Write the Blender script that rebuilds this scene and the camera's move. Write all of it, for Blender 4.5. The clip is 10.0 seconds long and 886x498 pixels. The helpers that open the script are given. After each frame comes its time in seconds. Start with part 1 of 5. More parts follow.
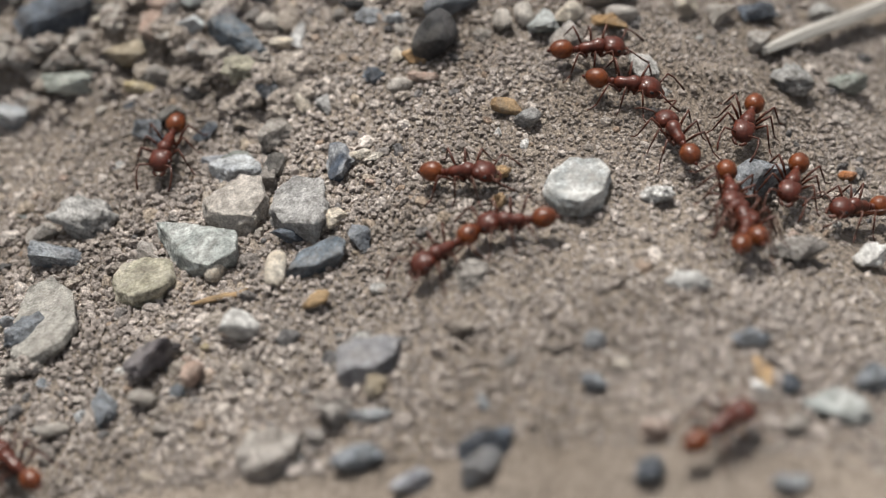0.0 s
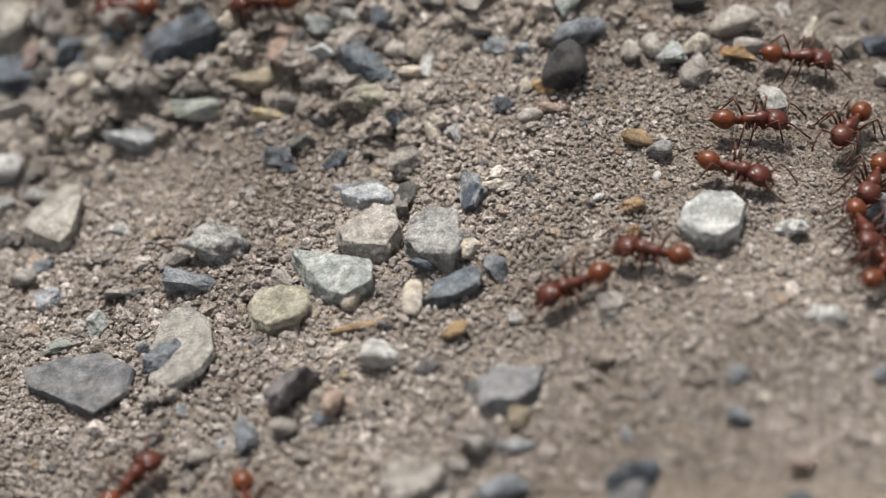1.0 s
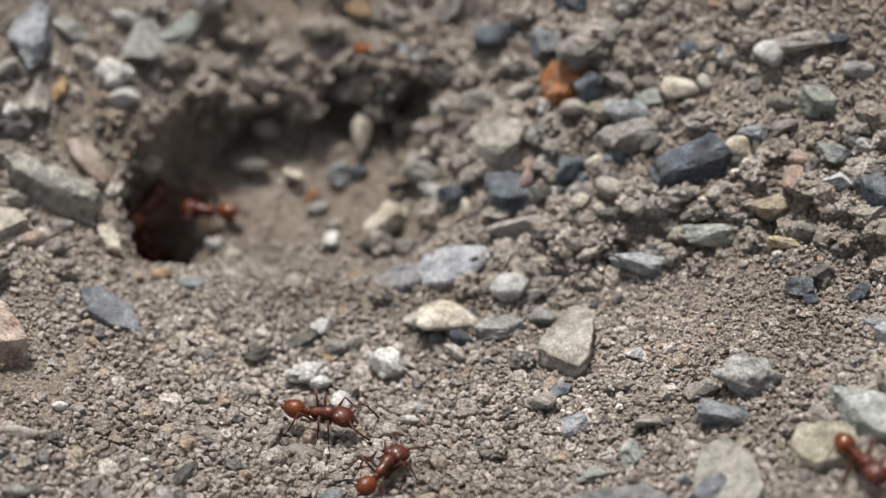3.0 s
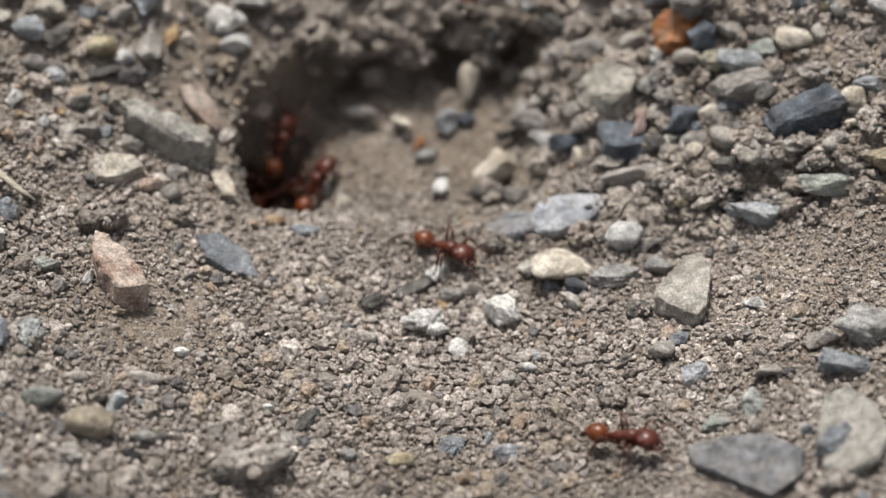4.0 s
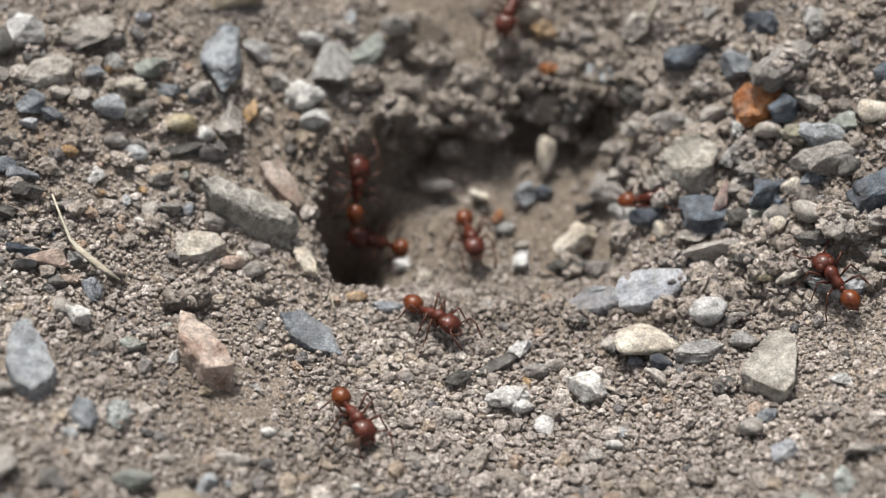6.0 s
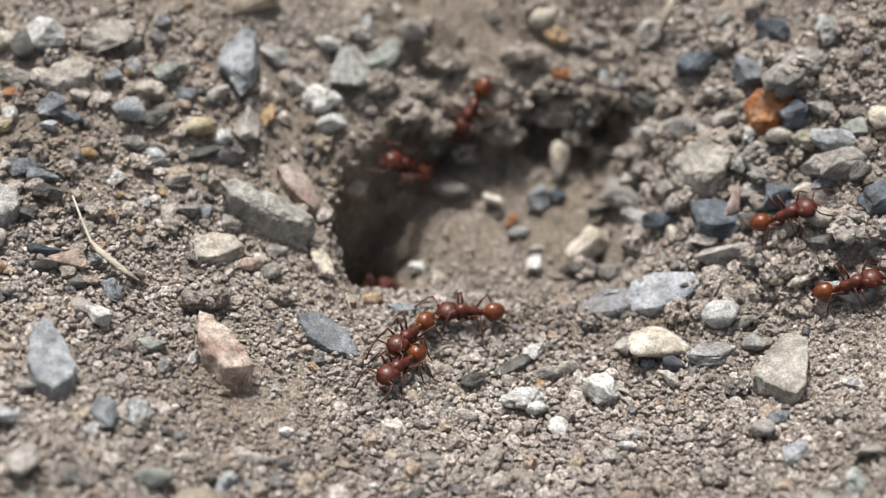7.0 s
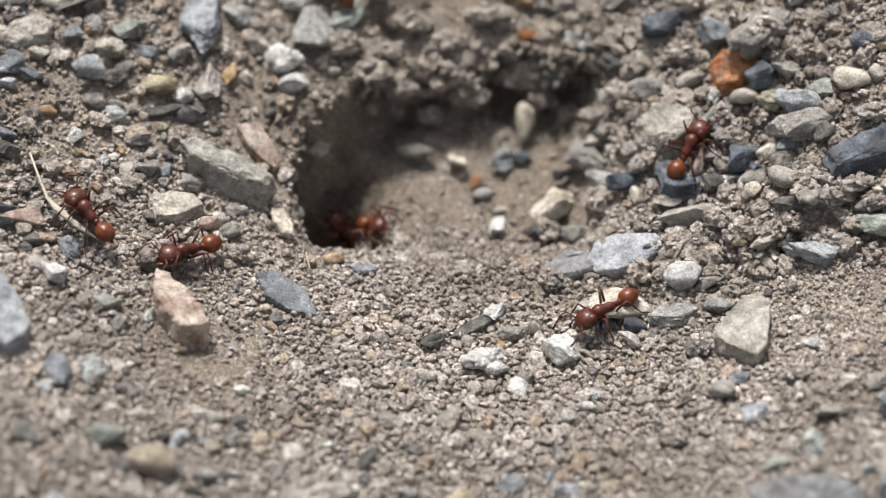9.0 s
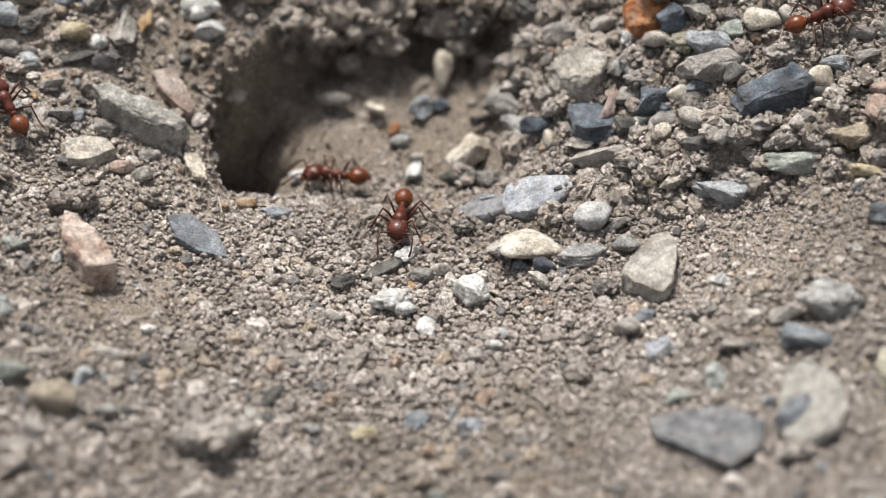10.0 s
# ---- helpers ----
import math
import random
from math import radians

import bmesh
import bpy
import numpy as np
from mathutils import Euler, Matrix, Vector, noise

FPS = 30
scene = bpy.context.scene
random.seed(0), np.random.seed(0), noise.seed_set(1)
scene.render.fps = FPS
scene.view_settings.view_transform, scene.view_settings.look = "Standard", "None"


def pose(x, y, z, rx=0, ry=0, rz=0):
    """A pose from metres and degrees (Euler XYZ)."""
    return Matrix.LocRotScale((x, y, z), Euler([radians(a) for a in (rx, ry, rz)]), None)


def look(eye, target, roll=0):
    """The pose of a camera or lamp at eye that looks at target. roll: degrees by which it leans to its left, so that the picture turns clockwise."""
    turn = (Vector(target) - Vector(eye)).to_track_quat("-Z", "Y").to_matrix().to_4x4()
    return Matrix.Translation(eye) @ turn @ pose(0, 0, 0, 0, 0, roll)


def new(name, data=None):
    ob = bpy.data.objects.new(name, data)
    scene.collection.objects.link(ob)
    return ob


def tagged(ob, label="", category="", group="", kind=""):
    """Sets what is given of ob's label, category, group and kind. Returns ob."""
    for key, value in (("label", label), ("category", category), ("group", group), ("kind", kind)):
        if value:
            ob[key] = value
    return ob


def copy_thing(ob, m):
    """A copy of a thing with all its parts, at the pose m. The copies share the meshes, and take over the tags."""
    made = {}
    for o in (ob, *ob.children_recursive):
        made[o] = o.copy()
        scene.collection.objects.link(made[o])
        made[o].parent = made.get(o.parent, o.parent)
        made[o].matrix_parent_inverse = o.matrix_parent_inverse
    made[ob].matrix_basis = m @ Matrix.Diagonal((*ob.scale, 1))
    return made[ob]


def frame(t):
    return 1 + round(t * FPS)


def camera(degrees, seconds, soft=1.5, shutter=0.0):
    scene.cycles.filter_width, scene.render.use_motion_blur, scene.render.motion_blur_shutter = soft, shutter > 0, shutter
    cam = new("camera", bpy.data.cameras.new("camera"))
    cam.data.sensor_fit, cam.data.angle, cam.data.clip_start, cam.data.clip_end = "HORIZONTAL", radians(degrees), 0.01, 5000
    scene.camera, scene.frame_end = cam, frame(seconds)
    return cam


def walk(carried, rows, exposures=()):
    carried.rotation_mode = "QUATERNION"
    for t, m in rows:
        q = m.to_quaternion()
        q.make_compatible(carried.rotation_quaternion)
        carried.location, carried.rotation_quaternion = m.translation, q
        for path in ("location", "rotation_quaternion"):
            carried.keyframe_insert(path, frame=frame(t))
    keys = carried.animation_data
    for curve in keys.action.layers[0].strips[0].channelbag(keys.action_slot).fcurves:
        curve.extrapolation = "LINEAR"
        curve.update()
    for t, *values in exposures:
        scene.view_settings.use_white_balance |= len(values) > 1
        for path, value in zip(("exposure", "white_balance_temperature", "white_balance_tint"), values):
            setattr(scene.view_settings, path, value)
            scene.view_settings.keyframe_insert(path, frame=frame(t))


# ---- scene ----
MM = 0.001
cam = camera(20.0, 10.0, 1.0, 0.08)
PATH = [
    (0, (0.06093, -0.16478, 0.14554), (0.06798, -0.00606, -0.00663), -0.46),
    (0.5, (0.05816, -0.16430, 0.14558), (0.06463, -0.00565, -0.00670), -0.38),
    (1, (0.05112, -0.16381, 0.14884), (0.05698, -0.00522, -0.00352), -0.26),
    (1.5, (0.03983, -0.15997, 0.15254), (0.04432, -0.00175, -0.00026), -0.28),
    (2, (0.02851, -0.15849, 0.15252), (0.03122, 0.00002, -0.00001), -0.21),
    (2.5, (0.01796, -0.15699, 0.15381), (0.01942, 0.00251, 0.00230), 0.10),
    (3, (0.01195, -0.15678, 0.15488), (0.01178, 0.00368, 0.00437), -0.14),
    (3.2, (0.00814, -0.15671, 0.15718), (0.00833, 0.00332, 0.00621), 0.09),
    (4.3, (0.00080, -0.15723, 0.15537), (0.00037, -0.00103, 0.00044), 0.13),
    (4.5, (0.00000, -0.15640, 0.15640), (-0.00028, -0.00047, 0.00119), 0.10),
    (5, (-0.00056, -0.15615, 0.15551), (-0.00136, 0.00040, 0.00094), -0.25),
    (5.5, (-0.00374, -0.15453, 0.15947), (-0.00405, 0.00239, 0.00528), -0.33),
    (5.7, (-0.00400, -0.15378, 0.15842), (-0.00548, 0.00398, 0.00510), -0.65),
    (6.8, (-0.00521, -0.15591, 0.15878), (-0.00795, 0.00419, 0.00792), -0.64),
    (7, (-0.00617, -0.15637, 0.15988), (-0.00763, 0.00312, 0.00836), -0.27),
    (7.5, (-0.00946, -0.15805, 0.15692), (-0.01106, 0.00220, 0.00621), -0.14),
    (8, (-0.00767, -0.15787, 0.15385), (-0.01064, 0.00163, 0.00236), -0.44),
    (8.5, (-0.00239, -0.15731, 0.15505), (-0.00644, 0.00140, 0.00274), -0.83),
    (9, (-0.00162, -0.15717, 0.15626), (-0.00396, 0.00198, 0.00439), -0.23),
    (9.5, (0.00373, -0.15852, 0.15353), (-0.00021, 0.00102, 0.00211), -0.90),
    (10, (0.00911, -0.16214, 0.15173), (0.00434, -0.00208, 0.00087), -1.14),
]
EXPOSURES = [(0.0, 0.5, 6500, 10), (3.2, 0.5, 6500, 10), (5.0, 0.5, 6500, 10), (6.8, 0.76, 6430, 10), (10.0, 0.78, 6430, 10)]
walk(cam, [(t, look(eye, target, roll)) for t, eye, target, roll in PATH], EXPOSURES)
# The operator pulls the focus from the spoil run to the nest mouth: the point in focus slides outward along the line of sight.
FOCUS = [(0, 0.2065), (1, 0.2095), (2, 0.2155), (3, 0.2175), (4.3, 0.2200), (5, 0.2210), (5.7, 0.2235), (6.8, 0.2270), (8, 0.2265), (10, 0.2290)]
focus_point = new("focus_point")
focus_point.empty_display_size = 0.002


def focus_row(t, eye, target):
    depth = float(np.interp(t, [f[0] for f in FOCUS], [f[1] for f in FOCUS]))
    spot = Vector(eye) + (Vector(target) - Vector(eye)).normalized() * depth
    return t, pose(*spot)


walk(focus_point, [focus_row(t, eye, target) for t, eye, target, roll in PATH])
cam.data.dof.use_dof = True
cam.data.dof.focus_object = focus_point
cam.data.dof.aperture_fstop = 15.5

# ---- light: a bright overcast sky with a veiled sun ----
sky_world = bpy.data.worlds.new("overcast_sky")
scene.world = sky_world
sky_world.use_nodes = True
wn = sky_world.node_tree.nodes
wn.clear()
sky_tex = wn.new("ShaderNodeTexSky")
sky_tex.sky_type = "NISHITA"
sky_tex.sun_disc = False
sky_tex.sun_elevation = radians(67)
sky_tex.sun_rotation = radians(-24)
sky_tex.dust_density = 4.0
sky_grey = wn.new("ShaderNodeHueSaturation")
sky_grey.inputs["Saturation"].default_value = 0.25
sky_bg = wn.new("ShaderNodeBackground")
sky_bg.inputs["Strength"].default_value = 0.09
sky_out = wn.new("ShaderNodeOutputWorld")
sky_world.node_tree.links.new(sky_tex.outputs["Color"], sky_grey.inputs["Color"])
sky_world.node_tree.links.new(sky_grey.outputs["Color"], sky_bg.inputs["Color"])
sky_world.node_tree.links.new(sky_bg.outputs["Background"], sky_out.inputs["Surface"])
sun_lamp = bpy.data.lights.new("sun", "SUN")
sun_lamp.energy = 4.1
sun_lamp.angle = radians(12)
sun_lamp.color = (1.0, 0.96, 0.9)
sun = new("sun", sun_lamp)
sun.matrix_world = look((-0.16, 0.36, 0.92), (0, 0, 0))


# ---- materials ----
def material(name):
    mat = bpy.data.materials.new(name)
    mat.use_nodes = True
    nt = mat.node_tree
    return mat, nt, nt.nodes, nt.nodes["Principled BSDF"]


def noise_node(nt, coord, scale, detail=4.0, rough=0.6):
    n = nt.nodes.new("ShaderNodeTexNoise")
    n.inputs["Scale"].default_value = scale
    n.inputs["Detail"].default_value = detail
    n.inputs["Roughness"].default_value = rough
    nt.links.new(coord, n.inputs["Vector"])
    return n.outputs["Fac"]


def ramp_node(nt, fac, stops):
    r = nt.nodes.new("ShaderNodeValToRGB")
    e = r.color_ramp.elements
    e[0].position, e[0].color = stops[0][0], (*stops[0][1], 1)
    e[1].position, e[1].color = stops[-1][0], (*stops[-1][1], 1)
    for p, c in stops[1:-1]:
        k = e.new(p)
        k.color = (*c, 1)
    nt.links.new(fac, r.inputs["Fac"])
    return r.outputs["Color"]


def mix_node(nt, fac, a, b, kind="MIX"):
    m = nt.nodes.new("ShaderNodeMix")
    m.data_type, m.blend_type = "RGBA", kind
    for value, socket in ((fac, m.inputs[0]), (a, m.inputs[6]), (b, m.inputs[7])):
        if isinstance(value, bpy.types.NodeSocket):
            nt.links.new(value, socket)
        elif isinstance(value, tuple):
            socket.default_value = (*value, 1)
        else:
            socket.default_value = value
    return m.outputs[2]


def bump_node(nt, bsdf, height, strength, distance):
    b = nt.nodes.new("ShaderNodeBump")
    b.inputs["Strength"].default_value = strength
    b.inputs["Distance"].default_value = distance
    nt.links.new(height, b.inputs["Height"])
    nt.links.new(b.outputs["Normal"], bsdf.inputs["Normal"])


SOIL = (0.295, 0.262, 0.233)


def soil_material(name, islands):
    """Dry grey-brown dust; the loose crumbs vary from piece to piece."""
    mat, nt, nodes, bsdf = material(name)
    co = nodes.new("ShaderNodeTexCoord").outputs["Object"]
    broad = noise_node(nt, co, 55.0, 3.0)
    fine = noise_node(nt, co, 2600.0, 6.0, 0.75)
    col = ramp_node(nt, broad, [(0.38, (0.25, 0.218, 0.188)), (0.5, SOIL), (0.63, (0.36, 0.32, 0.283))])
    grain = ramp_node(nt, fine, [(0.38, (0.5, 0.49, 0.48)), (0.5, (1.0, 1.0, 1.0)), (0.62, (1.5, 1.49, 1.48))])
    col = mix_node(nt, 1.0, col, grain, "MULTIPLY")
    if islands:
        rnd = nodes.new("ShaderNodeNewGeometry").outputs["Random Per Island"]
        tint = ramp_node(nt, rnd, islands)
        col = mix_node(nt, 1.0, col, tint, "MULTIPLY")
    else:
        col = mix_node(nt, 1.0, col, (1.05, 1.0, 0.94), "MULTIPLY")
    nt.links.new(col, bsdf.inputs["Base Color"])
    bsdf.inputs["Roughness"].default_value = 0.95
    bsdf.inputs["Specular IOR Level"].default_value = 0.15
    bump_node(nt, bsdf, noise_node(nt, co, 4200.0, 5.0, 0.75), 1.0, 0.0006)
    return mat


M_SOIL = soil_material("dry_soil", None)
M_CRUMB = soil_material("soil_crumb", [(0.0, (0.88, 0.875, 0.89)), (0.15, (1.2, 1.19, 1.21)), (0.7, (1.55, 1.545, 1.575)), (0.93, (1.8, 1.81, 1.86)), (1.0, (2.2, 2.23, 2.3))])
M_CLOD = soil_material("soil_clod", [(0.0, (1.12, 1.10, 1.07)), (0.6, (1.34, 1.32, 1.29)), (1.0, (1.58, 1.56, 1.53))])
M_GRIT = soil_material("mixed_grit", [(0.0, (0.5, 0.55, 0.62)), (0.12, (0.75, 0.8, 0.88)), (0.3, (1.05, 1.05, 1.05)), (0.5, (1.25, 1.24, 1.2)), (0.66, (1.5, 1.42, 1.28)), (0.74, (1.3, 1.1, 0.95)), (0.82, (1.7, 1.72, 1.76)), (1.0, (2.3, 2.35, 2.42))])

STONE_COLOURS = {
    "beige": ((0.349, 0.319, 0.286), (0.477, 0.447, 0.410)), "cream": ((0.503, 0.444, 0.362), (0.620, 0.577, 0.503)),
    "white": ((0.554, 0.546, 0.527), (0.689, 0.685, 0.665)), "yellow": ((0.464, 0.381, 0.226), (0.592, 0.528, 0.381)),
    "sand": ((0.300, 0.252, 0.180), (0.420, 0.366, 0.282)), "tan": ((0.308, 0.193, 0.092), (0.462, 0.323, 0.185)), "orange": ((0.255, 0.085, 0.025), (0.442, 0.204, 0.085)),
    "pink": ((0.353, 0.253, 0.207), (0.492, 0.384, 0.323)), "rose": ((0.364, 0.251, 0.226), (0.514, 0.426, 0.401)),
    "grey": ((0.232, 0.215, 0.200), (0.373, 0.352, 0.328)), "lgrey": ((0.277, 0.274, 0.264), (0.422, 0.416, 0.403)),
    "bluegrey": ((0.158, 0.175, 0.195), (0.290, 0.310, 0.333)), "dblue": ((0.040, 0.050, 0.066), (0.128, 0.152, 0.184)),
    "dark": ((0.075, 0.073, 0.069), (0.165, 0.158, 0.146)), "black": ((0.011, 0.012, 0.013), (0.041, 0.041, 0.045)),
    "green": ((0.216, 0.237, 0.213), (0.348, 0.375, 0.345)), "mint": ((0.29, 0.315, 0.305), (0.455, 0.475, 0.46)),
    "moss": ((0.277, 0.264, 0.198), (0.383, 0.363, 0.290)), "purple": ((0.131, 0.118, 0.124), (0.221, 0.203, 0.207)),
    "quartz": ((0.324, 0.343, 0.382), (0.505, 0.518, 0.544)), "pale": ((0.311, 0.330, 0.350), (0.460, 0.480, 0.492)),
    "steel": ((0.080, 0.104, 0.128), (0.168, 0.200, 0.232)), "ash": ((0.266, 0.259, 0.234), (0.382, 0.371, 0.342)), "bone": ((0.350, 0.324, 0.282), (0.480, 0.454, 0.408)), "blush": ((0.345, 0.248, 0.200), (0.530, 0.445, 0.388)),
    "lilac": ((0.174, 0.176, 0.189), (0.282, 0.284, 0.300)), "granite": ((0.29, 0.31, 0.315), (0.58, 0.59, 0.58)), "slate": ((0.156, 0.161, 0.170), (0.254, 0.259, 0.268)), "brown": ((0.296, 0.267, 0.235), (0.416, 0.387, 0.349)),
    "clay": ((0.251, 0.215, 0.183), (0.352, 0.308, 0.265)), "speck": ((0.060, 0.078, 0.108), (0.372, 0.384, 0.396)),
}
STONE_WORDS = {
    "beige": "beige", "cream": "cream-coloured", "white": "chalky white", "yellow": "pale yellow", "sand": "sandy tan", "tan": "tan", "orange": "rust-orange",
    "pink": "pinkish", "rose": "rose-pink quartz", "grey": "grey", "lgrey": "light grey", "bluegrey": "blue-grey", "dblue": "dark blue-grey",
    "dark": "dark grey", "black": "black", "green": "grey-green", "mint": "pale green-grey", "moss": "yellowish green-grey", "purple": "purplish grey",
    "steel": "steel-blue", "ash": "ash-grey", "bone": "bone-white", "blush": "pale pink", "lilac": "purplish-grey quartz", "quartz": "translucent bluish-white quartz", "pale": "pale blue-grey", "granite": "speckled blue-grey", "slate": "flat slate-grey", "brown": "dusty brown-grey", "clay": "soil-coloured", "speck": "blue and white speckled",
}


def stone_material(key):
    low, high = STONE_COLOURS[key]
    mat, nt, nodes, bsdf = material("stone_" + key)
    co = nodes.new("ShaderNodeTexCoord").outputs["Object"]
    info = nodes.new("ShaderNodeObjectInfo")
    shift = nodes.new("ShaderNodeVectorMath")
    shift.operation = "ADD"
    nt.links.new(co, shift.inputs[0])
    nt.links.new(info.outputs["Random"], shift.inputs[1])
    vec = shift.outputs[0]
    patches = noise_node(nt, vec, 420.0, 4.0)
    grains = noise_node(nt, vec, 4200.0, 6.0, 0.8)
    col = ramp_node(nt, patches, [(0.40, low), (0.60, high)])
    speckled = key in ("speck", "granite", "bluegrey", "steel", "dblue", "lilac", "lgrey", "grey")
    deep, bright = (0.42, 1.75) if speckled else (0.56, 1.45)
    flecks = ramp_node(nt, grains, [(0.36, (deep, deep, deep)), (0.45, (0.93, 0.93, 0.93)), (0.54, (1.1, 1.1, 1.1)), (0.63, (bright, bright, bright))])
    col = mix_node(nt, 1.0, col, flecks, "MULTIPLY")
    tone = ramp_node(nt, info.outputs["Random"], [(0.0, (0.84, 0.84, 0.85)), (1.0, (1.14, 1.13, 1.11))])
    col = mix_node(nt, 1.0, col, tone, "MULTIPLY")
    mottle = ramp_node(nt, noise_node(nt, vec, 1000.0, 5.0, 0.7), [(0.36, (0.62, 0.61, 0.6)), (0.48, (1, 1, 1)), (0.62, (1.42, 1.42, 1.42))])
    col = mix_node(nt, 0.9, col, mottle, "MULTIPLY")
    dust = ramp_node(nt, noise_node(nt, vec, 560.0, 6.0, 0.75), [(0.46, (0.03, 0.03, 0.03)), (0.66, (0.5, 0.5, 0.5))])
    if key in ("dblue", "black", "dark", "bluegrey", "speck", "quartz", "white", "cream", "bone", "blush", "lgrey", "pale", "mint"):
        dust = mix_node(nt, 1.0, dust, (0.42, 0.42, 0.42), "MULTIPLY")
    col = mix_node(nt, dust, col, (0.4, 0.365, 0.328))
    nt.links.new(col, bsdf.inputs["Base Color"])
    shiny = key in ("black", "quartz", "dblue", "rose", "speck")
    bsdf.inputs["Roughness"].default_value = 0.5 if shiny else 0.85
    bsdf.inputs["Specular IOR Level"].default_value = 0.45 if shiny else 0.25
    bump_node(nt, bsdf, noise_node(nt, vec, 1300.0, 9.0, 0.82), 0.85, 0.001)
    return mat


M_STONE = {key: stone_material(key) for key in STONE_COLOURS}


def chitin(name, dark, light, rough):
    mat, nt, nodes, bsdf = material(name)
    co = nodes.new("ShaderNodeTexCoord").outputs["Object"]
    col = ramp_node(nt, noise_node(nt, co, 900.0, 3.0), [(0.3, dark), (0.7, light)])
    nt.links.new(col, bsdf.inputs["Base Color"])
    bsdf.inputs["Roughness"].default_value = rough
    bsdf.inputs["Specular IOR Level"].default_value = 0.28
    bsdf.inputs["Coat Weight"].default_value = 0.2
    bsdf.inputs["Coat Roughness"].default_value = 0.13
    bump_node(nt, bsdf, noise_node(nt, co, 5200.0, 3.0), 0.5, 0.00012)
    return mat


M_BODY = chitin("ant_red_chitin", (0.034, 0.0065, 0.003), (0.088, 0.0165, 0.006), 0.42)
M_GASTER = chitin("ant_gaster_chitin", (0.052, 0.011, 0.003), (0.15, 0.038, 0.007), 0.3)
M_LIMB = chitin("ant_limb_chitin", (0.035, 0.011, 0.006), (0.085, 0.026, 0.013), 0.4)
M_EYE = chitin("ant_eye", (0.008, 0.007, 0.007), (0.015, 0.012, 0.012), 0.2)


def fibre_material(name, low, high):
    mat, nt, nodes, bsdf = material(name)
    co = nodes.new("ShaderNodeTexCoord").outputs["Object"]
    stretch = nodes.new("ShaderNodeMapping")
    stretch.inputs["Scale"].default_value = (120.0, 2600.0, 2600.0)
    nt.links.new(co, stretch.inputs["Vector"])
    streak = noise_node(nt, stretch.outputs["Vector"], 1.0, 4.0)
    nt.links.new(ramp_node(nt, streak, [(0.3, low), (0.7, high)]), bsdf.inputs["Base Color"])
    bsdf.inputs["Roughness"].default_value = 0.8
    bump_node(nt, bsdf, streak, 0.7, 0.0003)
    return mat


M_WOOD = fibre_material("weathered_wood", (0.15, 0.14, 0.125), (0.36, 0.345, 0.315))
M_STRAW = fibre_material("dry_straw", (0.24, 0.21, 0.16), (0.44, 0.40, 0.32))
M_HUSK = fibre_material("seed_husk", (0.12, 0.08, 0.04), (0.30, 0.2, 0.1))


# ---- ground ----
# Broad relief of the soil, in millimetres: low swells on a regular net, plus the nest hollow.
SWELL = [(-1.2, -4.4, -4.6, -2.0, 0.8, 9.7, 0.2), (4.3, 2.9, -1.9, 2.2, 0.5, 3.3, -5.4),
         (0.3, -4.2, -6.4, -5.3, 0.8, 6.3, -3.3), (4.7, 10.0, -5.6, 13.2, 7.6, 0.8, -1.2)]


def ease(v):
    v = min(1.0, max(0.0, v))
    return v * v * (3 - 2 * v)


def swell(x, y):
    z = 1.0
    for j, row in enumerate(SWELL):
        fy = math.exp(-((y + 50 - 30 * j) ** 2) / 1058)
        for i, h in enumerate(row):
            z += h * fy * math.exp(-((x + 60 - 30 * i) ** 2) / 1058)
    return z


def scarp(x, y):
    """The broken edge of the spoil heap beside the hollow."""
    d = y - (9.6 - 7.5 * ease((x - 41) / 12) + 0.8 * math.sin(x * 0.45))
    return 1.9 * (ease((d + 0.8) / 1.6) - 0.5) * ease((x - 15) / 8) * ease((58 - x) / 6) * math.exp(-((d / 9) ** 2))


def back_rim(x):
    return 34.5 + 1.6 * math.sin(x * 0.23 + 0.6) + 0.9 * math.sin(x * 0.71)


def left_rim(y):
    return -18.3 + 0.5 * math.sin(y * 0.5) + 0.35 * max(0.0, y - 19.0) + 1.0 * max(0.0, y - 26.5)


def hollow(x, y):
    """How far a spot lies inside the nest hollow, 0 to 1, and its distance from the back rim."""
    back = back_rim(x) - y
    m = ease((x - left_rim(y)) / 2.6) * ease((15.0 - x) / 9.0) * ease(back / 3.0) * ease((y - 9.0) / 11.0)
    return m, back


def pit(x, y):
    return math.exp(-(((x + 13.6) / 3.3) ** 4) - (((y - 20.0) / 4.5) ** 4))


def burrow(x, y):
    """The small hole on the spoil run round which the ants crowd."""
    return math.exp(-(((x - 92.3) / 2.1) ** 4) - (((y + 18.6) / 2.9) ** 4))


def crust(x, y):
    """The firm bank of soil above the back rim, 0 to 1."""
    return ease((x + 24) / 8.0) * ease((18 - x) / 6.0) * ease((y - back_rim(x) + 1.0) / 3.0)


def relief(x, y):
    """The soil's height and the sideways shift that undercuts the rims."""
    z = swell(x, y) + scarp(x, y) + 2.6 * crust(x, y) * ease((y - back_rim(x)) / 9.0)
    m, back = hollow(x, y)
    z += m * (-9.8 + 0.18 * (y - 20) - z)
    p = pit(x, y)
    under = 6.0 * ease(back / 3.0) * math.exp(-max(back, 0) / 7.0) * ease((x + 16) / 4.0) * ease((13 - x) / 5.0)
    return z - 14.0 * p - 6.5 * burrow(x, y), -7.0 * p, under


GX0, GX1, GY0, GY1, GSTEP = -66.0, 122.0, -72.0, 72.0, 0.5
NX, NY = int((GX1 - GX0) / GSTEP) + 1, int((GY1 - GY0) / GSTEP) + 1


